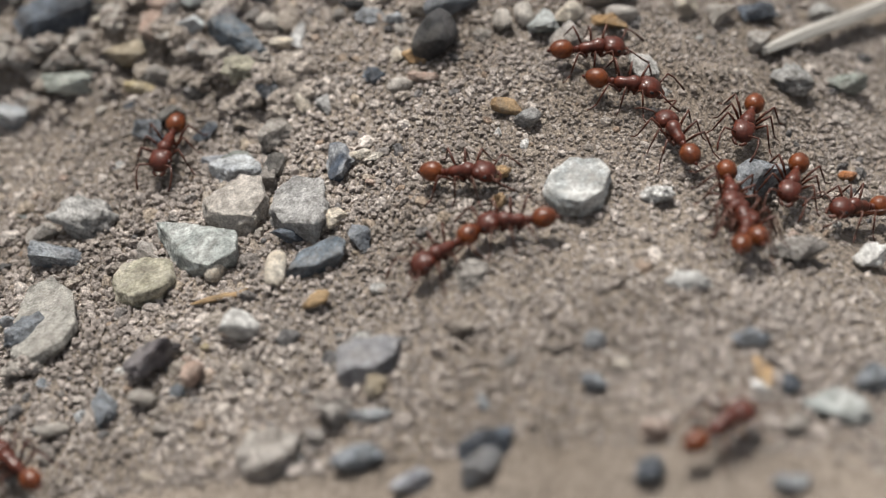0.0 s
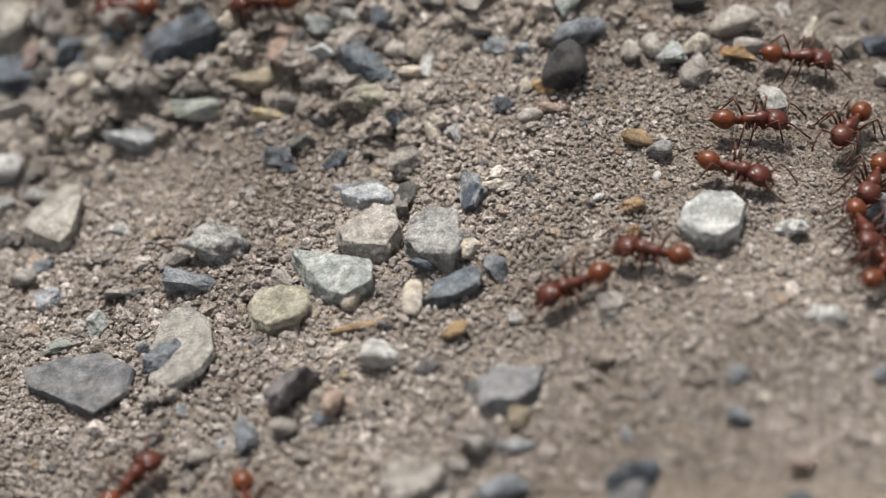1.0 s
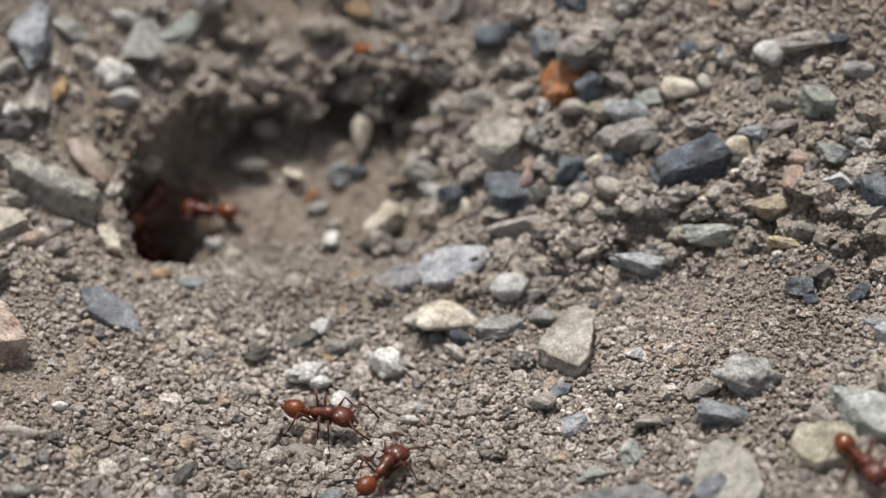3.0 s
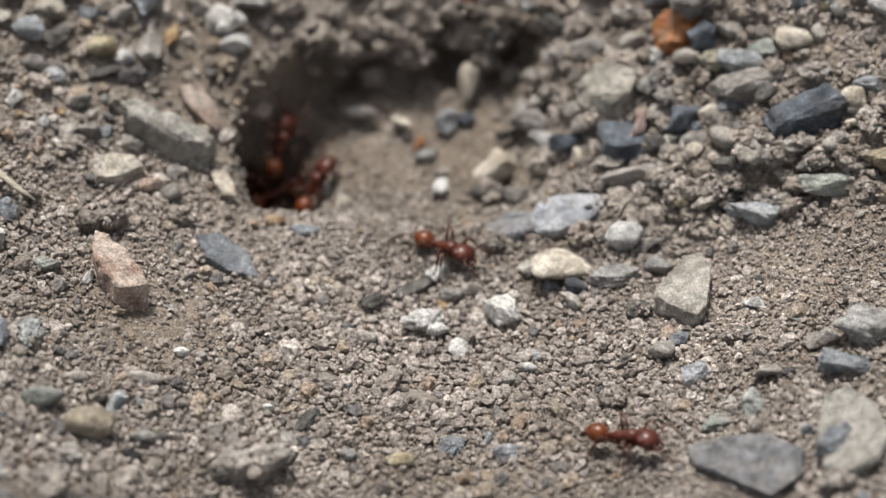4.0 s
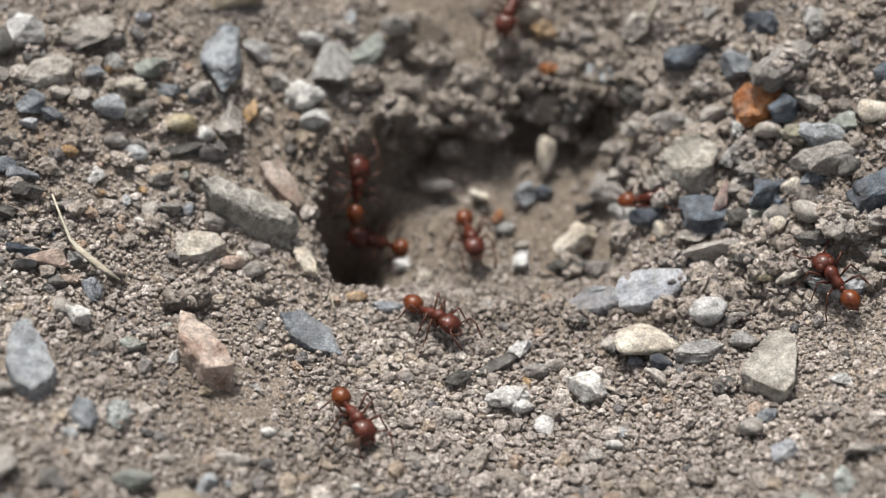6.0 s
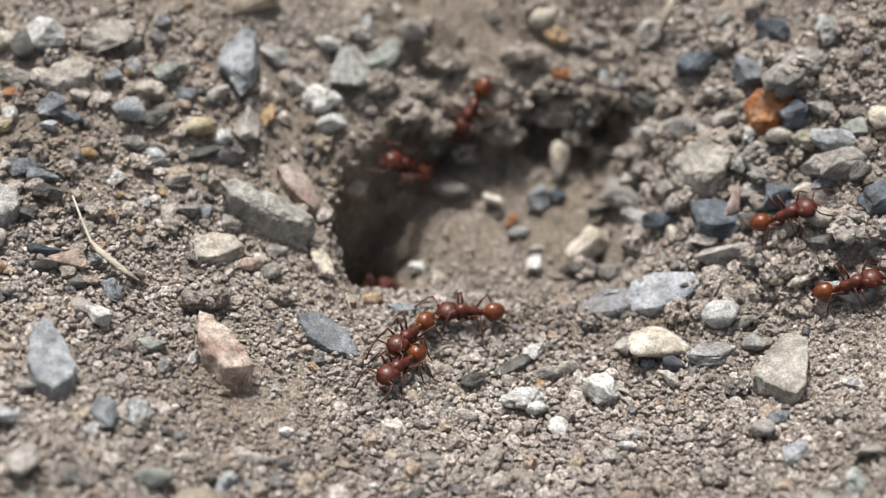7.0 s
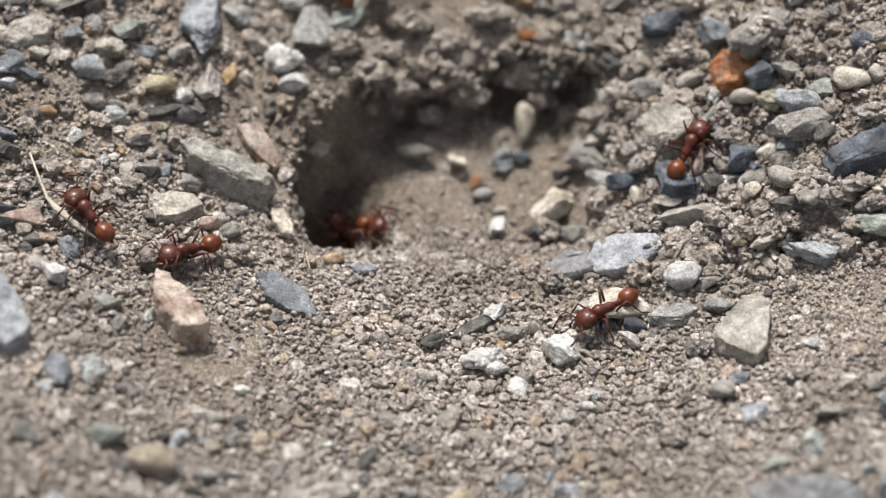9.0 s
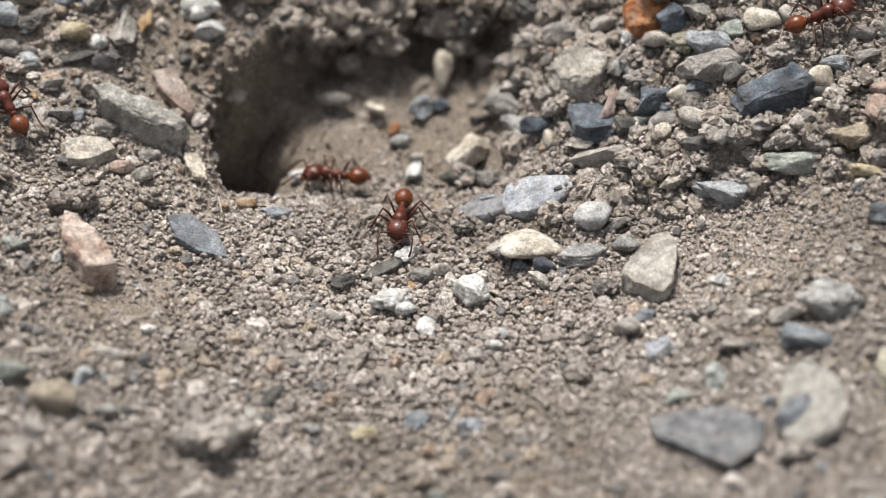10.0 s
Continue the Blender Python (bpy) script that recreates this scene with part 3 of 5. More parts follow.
stone(-27.8, -19.2, 4.3, 2.9, 2.9, 0, "round", "sand")
stone(-24.0, -12.2, 3.3, 1.3, 1.4, 0, "round", "beige")
stone(-21.3, -7.8, 1.5, 0.9, 1.0, 0, "round", "white")
stone(-11.4, 10.0, 3.2, 1.4, 0.6, 0, "slab", "bluegrey")
stone(-14.3, 11.1, 2.0, 1.1, 1.2, 0, "round", "tan")
stone(-22.5, 7.9, 2.9, 1.7, 1.6, 0, "clod", "clay")
stone(0.8, 6.0, 2.6, 1.6, 1.6, 51, "angular", "white")
stone(-1.4, 4.0, 5.1, 1.4, 0.7, 34, "slab", "dark")
stone(-4.9, 1.8, 2.8, 1.4, 1.4, 28, "angular", "dark")
stone(2.2, 3.2, 2.6, 1.4, 1.4, 0, "angular", "grey")
stone(3.8, 3.8, 2.1, 1.1, 1.3, 0, "round", "beige")
stone(-0.5, -0.5, 4.5, 2.3, 2.1, 7, "clod", "white")
stone(-3.2, 0.5, 2.8, 1.4, 1.3, 0, "clod", "beige")
stone(6.6, 0.8, 3.7, 2.7, 2.8, -40, "angular", "white")
stone(17.8, 7.0, 3.6, 2.4, 2.6, 0, "round", "white")
stone(20.2, 6.7, 2.9, 1.4, 1.4, 0, "angular", "grey")
stone(16.9, 3.2, 5.0, 2.6, 1.2, 3, "slab", "lgrey")
stone(5.7, 18.1, 4.7, 2.5, 2.3, 0, "clod", "dark")
stone(13.4, 2.6, 2.2, 1.4, 1.5, 0, "round", "dblue")
stone(11.2, 3.6, 1.6, 0.9, 1.0, 0, "round", "bluegrey")
stone(12.9, 1.2, 2.5, 1.1, 1.2, -40, "angular", "beige")
stone(18.8, -1.3, 2.5, 1.9, 1.7, 0, "clod", "dark")
stone(20.9, 3.9, 2.8, 1.7, 1.9, 0, "round", "lgrey")
stone(22.0, -5.4, 2.1, 1.5, 1.5, 0, "angular", "bluegrey")
stone(20.4, -7.0, 2.5, 1.7, 1.8, 0, "round", "beige")
stone(23.0, -10.3, 2.6, 1.6, 1.7, 28, "angular", "quartz")
stone(8.8, -6.3, 1.8, 0.9, 1.0, 0, "round", "white")
stone(3.7, 31.0, 4.2, 2.0, 1.6, 81, "round", "cream", 1.0, 0, -46, "upright cream-coloured pebble leaning on the slope")
stone(1.6, 27.6, 2.5, 1.9, 1.9, 51, "angular", "pale")
stone(3.3, 27.9, 2.1, 1.4, 1.4, 0, "angular", "dblue")
stone(-2.9, 27.1, 2.3, 1.2, 1.2, -28, "angular", "cream")
stone(-1.1, 25.1, 1.8, 1.1, 1.0, 83, "round", "orange")
stone(-6.8, 28.2, 3.4, 1.5, 1.6, 0, "round", "grey")
stone(1.1, 19.4, 2.7, 1.9, 1.5, 90, "angular", "white")
stone(6.5, 21.4, 5.5, 2.7, 2.8, 40, "angular", "cream")
stone(10.7, 19.2, 4.0, 3.2, 2.3, 90, "clod", "clay")
stone(9.3, 24.9, 5.3, 2.9, 3.0, -51, "angular", "grey")
stone(12.8, 19.0, 3.2, 2.1, 2.2, 0, "angular", "dblue")
stone(7.3, 24.9, 1.9, 1.2, 1.3, 0, "angular", "black")
stone(18.0, 17.1, 5.7, 4.2, 2.0, -40, "slab", "dblue")
stone(19.6, 18.1, 4.0, 1.3, 1.1, 65, "peg", "rose", 1.0, 0, -43)
stone(20.8, 21.8, 3.6, 1.3, 1.1, 53, "peg", "lgrey", 0.8, 0, -39)
stone(25.8, 24.4, 3.7, 2.4, 2.4, 40, "angular", "dblue")
stone(13.1, 31.4, 5.1, 2.3, 1.1, -12, "slab", "dark")
stone(12.7, 28.4, 4.7, 2.6, 2.3, 0, "clod", "grey")
stone(16.9, 32.7, 4.9, 2.3, 2.4, 14, "angular", "dblue")
stone(21.3, 30.3, 3.7, 2.6, 2.7, -60, "angular", "bluegrey")
stone(25.7, 28.4, 8.5, 4.0, 3.6, 42, "clod", "grey")
stone(12.5, 37.4, 3.7, 2.7, 2.7, 51, "angular", "beige")
stone(24.0, 33.8, 3.6, 3.2, 2.8, -14, "angular", "dblue")
stone(9.0, 34.6, 3.1, 2.0, 2.0, 0, "angular", "pale")
stone(4.1, 35.9, 2.4, 1.2, 1.4, 0, "round", "orange")
stone(27.1, 14.1, 3.0, 2.3, 2.4, -68, "round", "beige")
stone(24.9, 17.8, 5.1, 1.5, 0.7, 83, "slab", "dblue")
stone(24.2, 15.2, 3.1, 1.9, 2.0, 14, "round", "grey")
stone(24.3, 14.1, 1.7, 1.7, 1.4, 90, "round", "cream")
stone(25.9, 17.3, 2.5, 1.7, 1.8, 0, "round", "cream")
stone(18.3, 13.4, 5.7, 2.0, 2.0, 12, "angular", "beige")
stone(22.2, 11.0, 5.2, 1.8, 1.6, 0, "clod", "dark")
stone(22.9, 9.3, 1.6, 0.8, 0.9, -14, "round", "yellow")
stone(25.2, 8.8, 3.0, 1.8, 1.9, 14, "angular", "cream")
stone(6.5, 38.5, 4.0, 2.1, 1.9, 0, "clod", "grey")
stone(-0.4, 37.3, 4.0, 2.4, 2.1, 0, "clod", "clay")
stone(-7.7, 36.6, 5.3, 3.1, 2.8, 0, "clod", "clay")
stone(28.9, 18.7, 6.6, 3.1, 3.2, 21, "angular", "grey")
stone(33.6, 22.0, 3.5, 2.5, 2.4, 0, "round", "cream")
stone(35.7, 22.2, 2.2, 1.2, 1.3, -68, "round", "beige")
stone(34.7, 24.9, 2.4, 2.0, 2.2, -40, "round", "dblue")
stone(36.4, 24.5, 1.7, 1.2, 1.3, 0, "round", "yellow")
stone(41.6, 22.9, 3.6, 2.3, 2.3, -68, "round", "white")
stone(38.4, 15.0, 2.8, 2.6, 2.4, 83, "round", "cream")
stone(38.8, 12.4, 3.1, 0.8, 0.9, -12, "round", "cream")
stone(28.9, 11.5, 3.9, 2.8, 2.5, 68, "clod", "beige")
stone(41.0, 8.9, 4.8, 2.4, 2.5, 14, "angular", "sand")
stone(43.8, 6.6, 3.8, 2.0, 2.1, -14, "angular", "grey")
stone(42.0, 5.8, 3.1, 1.2, 1.3, -7, "angular", "yellow")
stone(36.2, 8.3, 6.4, 2.3, 2.4, 6, "angular", "green")
stone(54.7, 6.0, 2.5, 1.3, 1.3, 0, "round", "cream")
stone(56.0, 6.7, 3.1, 1.4, 1.2, 87, "angular", "white")
stone(52.3, 11.7, 2.6, 1.9, 1.9, -40, "angular", "dblue")
stone(46.5, 12.3, 3.4, 1.8, 1.8, -21, "angular", "mint")
stone(48.9, 11.4, 3.1, 1.0, 1.0, 7, "angular", "beige")
stone(44.0, 12.7, 2.8, 1.2, 1.3, 0, "round", "pink")
stone(45.6, 17.8, 3.9, 2.6, 2.6, -50, "block", "green")
stone(56.4, 13.3, 3.8, 2.0, 2.0, -45, "angular", "white")
stone(55.5, 20.0, 2.8, 2.1, 1.9, 83, "round", "white")
stone(53.3, 1.5, 2.2, 1.5, 1.5, 28, "angular", "bluegrey")
stone(29.4, 7.1, 5.3, 2.0, 2.0, -7, "angular", "pale")
stone(53.7, -3.2, 3.6, 2.5, 2.6, 40, "angular", "brown")
stone(47.8, -0.4, 2.5, 1.6, 1.6, 28, "angular", "dblue")
stone(42.7, 0.5, 2.7, 1.8, 1.9, 0, "angular", "bluegrey")
stone(44.8, 1.8, 2.5, 1.7, 1.7, 28, "angular", "dark")
stone(48.9, -4.8, 2.7, 1.3, 1.3, -14, "angular", "quartz")
stone(50.9, -5.6, 3.4, 1.6, 1.7, -14, "angular", "green")
stone(53.8, -6.9, 3.0, 1.9, 1.8, 68, "angular", "dark")
stone(37.6, -8.4, 5.8, 3.8, 3.4, -21, "clod", "lgrey")
stone(35.3, -12.2, 4.6, 2.4, 2.5, -7, "angular", "bluegrey")
stone(33.9, -8.7, 3.0, 1.7, 1.8, 0, "angular", "grey")
stone(28.6, -2.8, 2.3, 1.4, 1.4, -51, "angular", "white")
stone(33.4, -21.2, 4.0, 2.5, 2.6, 40, "angular", "bluegrey")
stone(49.0, -18.0, 2.8, 2.1, 1.7, 90, "round", "cream")
stone(27.5, -14.9, 3.0, 1.9, 1.9, 60, "angular", "mint")
stone(24.7, -15.9, 3.9, 1.6, 0.7, 21, "slab", "green")
stone(29.1, -11.8, 2.8, 1.4, 1.5, -14, "angular", "beige")
stone(26.9, -6.0, 3.4, 1.7, 1.5, 0, "clod", "beige")
stone(36.5, 10.7, 2.4, 1.5, 1.7, 0, "round", "beige")
stone(32.5, 10.1, 2.7, 1.8, 1.6, 0, "clod", "beige")
stone(47.5, 6.7, 2.7, 1.7, 1.5, 0, "clod", "grey")
stone(50.8, 5.5, 3.0, 1.0, 1.1, 0, "angular", "beige")
stone(42.3, 18.7, 2.5, 1.2, 1.3, 0, "round", "grey")
stone(38.6, 13.6, 2.2, 1.3, 1.4, 0, "round", "dark")
stone(49.1, 14.6, 4.1, 1.7, 1.5, 28, "clod", "grey")
stone(44.3, -28.0, 5.0, 3.2, 3.3, 25, "angular", "purple")
stone(47.2, -30.5, 2.3, 2.0, 2.2, 51, "round", "pink")
stone(40.5, -31.3, 3.4, 2.0, 1.9, -76, "angular", "bluegrey")
stone(51.1, -26.0, 3.3, 2.2, 2.5, 0, "round", "white")
stone(53.9, -20.3, 3.9, 1.7, 1.6, 83, "round", "cream")
stone(43.5, -31.8, 2.4, 1.6, 1.8, 0, "round", "beige")
stone(48.3, -27.0, 0.9, 0.6, 0.7, 0, "round", "yellow")
stone(36.3, -32.6, 2.8, 1.2, 1.3, 0, "round", "beige")
stone(58.4, -36.6, 4.1, 3.0, 2.6, 68, "clod", "beige")
stone(61.5, -35.4, 2.7, 1.7, 1.5, 68, "clod", "sand")
stone(61.1, -38.1, 3.6, 1.0, 1.0, 7, "angular", "pale")
stone(69.4, -39.4, 1.6, 1.1, 1.1, 68, "angular", "pale")
stone(79.5, -38.5, 1.5, 1.0, 1.1, 0, "round", "cream")
stone(77.9, -35.9, 1.8, 1.3, 1.4, 0, "round", "pale")
stone(77.4, -39.9, 2.1, 1.3, 1.4, 0, "round", "bluegrey")
stone(85.7, -29.2, 4.0, 1.7, 1.6, -12, "clod", "white")
stone(69.3, -44.3, 4.9, 2.3, 2.4, 28, "angular", "dblue")
stone(60.0, -42.1, 4.1, 1.7, 1.9, 7, "round", "bluegrey")
stone(69.4, -25.6, 3.4, 2.4, 1.2, 40, "slab", "grey")
stone(59.4, -9.1, 4.3, 2.5, 2.2, -83, "angular", "speck")
stone(61.0, -8.7, 2.4, 1.3, 1.4, 0, "angular", "cream")
stone(58.7, -15.5, 2.3, 1.6, 1.6, 28, "angular", "cream")
stone(60.7, -18.1, 3.5, 1.8, 1.8, -68, "angular", "bluegrey")
stone(55.0, -16.0, 3.2, 1.5, 1.5, 0, "angular", "dblue")
stone(67.9, 2.8, 4.7, 3.6, 3.9, 68, "round", "black")
stone(69.4, 6.5, 5.1, 2.2, 2.4, 14, "round", "bluegrey")
stone(66.7, -1.1, 2.8, 0.9, 1.0, -12, "angular", "pink")
stone(64.6, -1.5, 2.3, 1.3, 1.4, 0, "round", "beige")
stone(64.5, 2.5, 2.2, 1.1, 1.0, 83, "angular", "cream")
stone(66.0, 1.7, 2.3, 1.5, 1.5, -51, "angular", "tan")
stone(73.4, -6.1, 2.8, 1.4, 1.6, -14, "round", "tan")
stone(75.0, -7.6, 2.4, 1.6, 1.8, 0, "round", "lgrey")
stone(85.1, -2.1, 3.4, 2.1, 2.1, -60, "angular", "lgrey")
stone(78.9, 1.0, 3.4, 2.6, 2.6, 68, "angular", "beige")
stone(82.7, 3.4, 3.6, 1.7, 1.8, -51, "angular", "tan")
stone(79.5, 4.6, 2.9, 1.9, 2.1, 28, "round", "cream")
stone(90.0, 6.9, 3.3, 2.1, 1.8, 76, "peg", "cream", 0.8, 0, -45)
stone(77.1, 3.2, 3.6, 2.8, 2.2, 90, "angular", "mint")
stone(73.7, 4.7, 2.4, 1.7, 1.9, -51, "round", "beige")
stone(75.7, 5.1, 2.6, 1.7, 1.8, -60, "round", "beige")
stone(62.3, 7.3, 2.6, 1.4, 1.4, 0, "angular", "bluegrey")
stone(60.8, 8.8, 2.4, 0.8, 0.8, -7, "angular", "black")
stone(64.5, 6.3, 2.1, 1.1, 1.1, 0, "angular", "pale")
stone(84.6, -18.3, 2.9, 1.9, 1.7, 0, "clod", "white")
stone(69.6, -12.2, 1.2, 0.7, 0.8, 0, "round", "white")
stone(72.2, -14.1, 2.1, 1.5, 1.3, 0, "clod", "tan")
stone(83.1, 7.5, 4.8, 2.3, 2.5, 14, "round", "beige")
stone(79.4, 10.4, 3.2, 2.4, 2.4, 0, "round", "black")
stone(68.2, -31.3, 2.1, 1.2, 1.3, 0, "round", "clay")
stone(46.4, 9.4, 3.0, 2.0, 2.0, 0, "angular", "pale")
stone(22.0, 21.9, 4.2, 2.3, 2.1, 28, "clod", "grey")
stone(96.5, 7.9, 3.7, 2.0, 2.1, 14, "angular", "dblue")
stone(95.9, 3.6, 2.8, 2.1, 2.1, 68, "angular", "grey")
stone(102.8, 11.1, 3.3, 1.9, 1.9, 28, "angular", "lgrey")
stone(98.5, -0.7, 4.1, 3.1, 2.8, -28, "clod", "lgrey")
stone(103.6, 1.1, 3.7, 1.8, 1.9, 0, "angular", "green")
stone(95.1, -23.8, 5.0, 2.3, 2.4, 21, "angular", "grey")
stone(89.5, -36.2, 3.1, 1.6, 1.7, 0, "angular", "bluegrey")
stone(94.8, -42.5, 5.9, 2.7, 1.3, -23, "slab", "mint")
stone(98.0, -39.6, 3.5, 2.0, 2.1, 14, "angular", "bluegrey")
stone(91.5, -44.9, 2.0, 1.4, 1.6, 0, "round", "beige")
stone(91.9, -40.5, 2.2, 1.6, 1.6, 68, "angular", "dblue")
stone(89.8, -39.5, 3.7, 1.3, 1.1, 87, "angular", "tan")
stone(101.3, -22.9, 3.1, 1.9, 1.8, 28, "clod", "white")
stone(80.5, -49.0, 2.7, 2.1, 2.0, 68, "angular", "dblue")
stone(81.3, -45.1, 2.2, 1.5, 1.7, 0, "round", "pink")
stone(68.8, -45.8, 4.2, 2.5, 2.6, 55, "angular", "slate")
stone(63.8, -45.5, 3.1, 1.7, 1.7, 0, "angular", "quartz")
stone(90.2, -51.0, 2.9, 1.4, 1.4, 0, "angular", "pale")
stone(56.8, -38.7, 1.8, 1.2, 1.3, 0, "round", "grey")
stone(84.0, 4.4, 2.9, 1.7, 1.9, 0, "round", "beige")
stone(92.8, 6.8, 3.3, 2.0, 2.1, 40, "angular", "beige")
stone(93.8, -13.9, 4.6, 2.9, 3.0, 28, "angular", "bluegrey")
stone(101.7, -10.6, 1.7, 0.8, 0.9, 0, "round", "orange")
stone(-14.5, -20.9, 7.9, 3.5, 3.2, 25, "clod", "beige")
stone(-41.0, -25.6, 4.0, 2.8, 2.8, 0, "round", "pink")
stone(-10.3, -14.4, 3.8, 1.3, 0.6, 58, "slab", "dark")
stone(-2.3, -18.4, 2.5, 1.3, 1.4, -14, "round", "yellow")
stone(-35.1, -24.5, 2.6, 2.0, 1.8, 76, "angular", "pale")
stone(-23.6, -19.3, 2.4, 1.2, 1.4, 0, "round", "lgrey")
stone(-22.1, -18.9, 1.6, 1.1, 1.2, 0, "round", "dark")
stone(-24.2, -21.0, 1.7, 0.9, 1.0, 0, "round", "black")
stone(6.8, -17.5, 2.6, 1.4, 1.5, 0, "angular", "quartz")
stone(-29.8, -13.2, 2.3, 0.9, 1.0, 0, "round", "beige")
stone(-0.4, -10.2, 3.4, 1.3, 1.4, -14, "round", "clay")
stone(-6.6, -17.9, 1.6, 1.1, 1.2, 0, "round", "lgrey")
stone(16.1, -11.7, 3.1, 1.8, 1.6, 0, "clod", "clay")
stone(33.4, -25.1, 3.8, 1.7, 1.6, 0, "clod", "beige")
stone(0.8, -1.4, 2.2, 1.4, 1.5, 0, "round", "white")
stone(-5.3, -3.2, 1.8, 1.1, 1.2, 0, "round", "beige")
stone(-8.5, 31.1, 3.9, 2.9, 2.7, 0, "clod", "clay")
stone(-11.3, 30.8, 4.9, 2.9, 2.6, 0, "clod", "clay")
stone(-5.7, 32.1, 3.5, 2.3, 2.1, -28, "clod", "clay")
stone(-1.5, 32.7, 4.2, 2.7, 2.5, 14, "clod", "clay")
stone(3.1, 35.0, 4.7, 2.6, 2.4, 0, "clod", "clay")
stone(6.9, 33.4, 3.7, 2.4, 2.2, 28, "clod", "dark")
stone(-14.1, 32.9, 4.1, 2.6, 2.4, 0, "clod", "clay")
stone(-10.4, 33.5, 4.4, 2.1, 1.9, 0, "clod", "clay")
stone(-4.0, 35.0, 5.1, 2.6, 2.4, 14, "clod", "clay")
stone(1.3, 38.1, 4.7, 2.4, 2.2, 0, "clod", "clay")
stone(5.6, 33.3, 3.4, 2.0, 1.8, 0, "clod", "clay")
stone(10.3, 29.0, 3.3, 2.1, 1.9, 0, "clod", "grey")
stone(15.1, 27.0, 3.6, 2.1, 2.2, 0, "angular", "grey")
stone(19.0, 26.5, 3.0, 1.6, 1.8, 28, "round", "beige")
stone(23.9, 22.9, 2.8, 1.7, 1.9, 0, "round", "beige")
stone(22.5, 19.8, 3.5, 2.3, 2.1, 28, "clod", "grey")
stone(21.2, 18.9, 2.5, 1.7, 1.7, 0, "angular", "grey")
stone(28.6, 21.0, 4.4, 2.8, 2.9, 0, "angular", "pale")
stone(16.7, 15.4, 2.9, 1.6, 1.6, 0, "angular", "beige")
stone(14.3, 19.6, 2.7, 2.0, 1.8, 40, "clod", "grey")
stone(15.3, 13.5, 3.6, 2.0, 1.8, 14, "clod", "grey")
stone(8.6, 17.4, 3.1, 1.7, 1.8, 0, "angular", "grey")
stone(-37.4, 31.1, 2.4, 1.4, 1.5, 14, "angular", "grey")
stone(-48.1, 25.9, 3.2, 1.7, 1.7, 0, "angular", "grey")
stone(-39.0, 27.1, 2.6, 1.4, 1.5, 0, "angular", "bluegrey")
stone(-46.5, 19.6, 2.6, 1.4, 1.4, 14, "angular", "grey")
stone(-36.7, 20.9, 2.3, 1.3, 1.4, 0, "round", "grey")
stone(-46.7, 16.7, 3.1, 1.6, 1.6, 0, "angular", "bluegrey")
stone(-40.6, 13.4, 2.7, 1.6, 1.6, 14, "angular", "grey")
stone(-45.7, 11.8, 2.2, 1.4, 1.4, 0, "angular", "dark")
stone(-45.7, 2.5, 2.6, 1.6, 1.4, 0, "clod", "grey")
stone(-32.1, 26.8, 2.3, 1.4, 1.5, 0, "angular", "bluegrey")
stone(-29.2, 27.5, 2.6, 1.7, 1.8, 28, "angular", "grey")
stone(-21.9, 31.1, 2.6, 1.6, 1.7, 0, "angular", "grey")
stone(-16.0, 37.7, 3.1, 1.8, 1.6, 0, "clod", "grey")
stone(-35.8, 7.0, 2.4, 1.4, 1.3, 0, "clod", "clay")
stone(-40.6, 4.7, 2.2, 1.3, 1.4, 0, "angular", "dark")
stone(35.3, 18.2, 3.5, 2.1, 1.9, 28, "clod", "beige")
stone(31.2, 17.2, 3.1, 1.8, 1.9, 0, "angular", "dark")
stone(27.6, 17.4, 2.6, 1.7, 1.7, 14, "angular", "bluegrey")
stone(23.5, 17.4, 2.7, 2.9, 2.9, 68, "angular", "dblue")
stone(30.5, 13.0, 2.8, 1.9, 1.7, 0, "clod", "beige")
stone(34.7, 9.9, 3.5, 2.2, 2.0, 14, "clod", "grey")
stone(37.7, 9.1, 2.8, 1.8, 1.6, 0, "clod", "beige")
stone(31.0, 8.5, 3.7, 1.7, 1.6, 0, "clod", "grey")
stone(39.7, 16.0, 2.8, 1.5, 1.6, 0, "angular", "pale")
stone(42.7, 16.3, 2.6, 1.4, 1.4, 14, "angular", "grey")
stone(50.2, 9.8, 2.4, 1.3, 1.4, 0, "angular", "purple")
stone(49.5, 13.0, 2.4, 1.2, 1.2, 0, "angular", "lgrey")
stone(52.6, 4.3, 2.9, 1.8, 1.7, 0, "clod", "beige")
stone(49.7, 3.8, 3.4, 2.0, 1.8, 14, "clod", "clay")
stone(47.1, 5.0, 3.0, 1.4, 1.3, 0, "clod", "clay")
stone(27.8, 24.4, 2.8, 1.6, 1.6, 0, "angular", "grey")
stone(30.8, 21.7, 2.8, 1.8, 1.9, 28, "angular", "green")
stone(38.0, 23.5, 2.5, 1.4, 1.4, 0, "angular", "lgrey")
stone(44.6, 23.4, 4.9, 2.3, 2.4, 0, "angular", "beige")
stone(47.7, 23.6, 3.1, 1.6, 1.7, 0, "angular", "dblue")
stone(53.3, 17.9, 3.0, 1.7, 1.7, 60, "angular", "lgrey")
stone(49.5, 20.7, 3.1, 1.4, 1.5, 0, "round", "lgrey")
stone(10.5, 25.8, 2.9, 1.5, 1.5, 28, "angular", "beige")
stone(11.7, 25.7, 3.2, 2.0, 1.9, -28, "clod", "grey")
stone(13.9, 21.7, 2.8, 1.2, 1.3, 0, "angular", "beige")
stone(15.9, 11.0, 3.6, 1.7, 1.5, 14, "clod", "dark")
stone(10.9, 12.7, 3.4, 1.8, 1.6, -14, "clod", "clay")
stone(8.3, 13.3, 2.6, 1.2, 1.3, 0, "angular", "bluegrey")
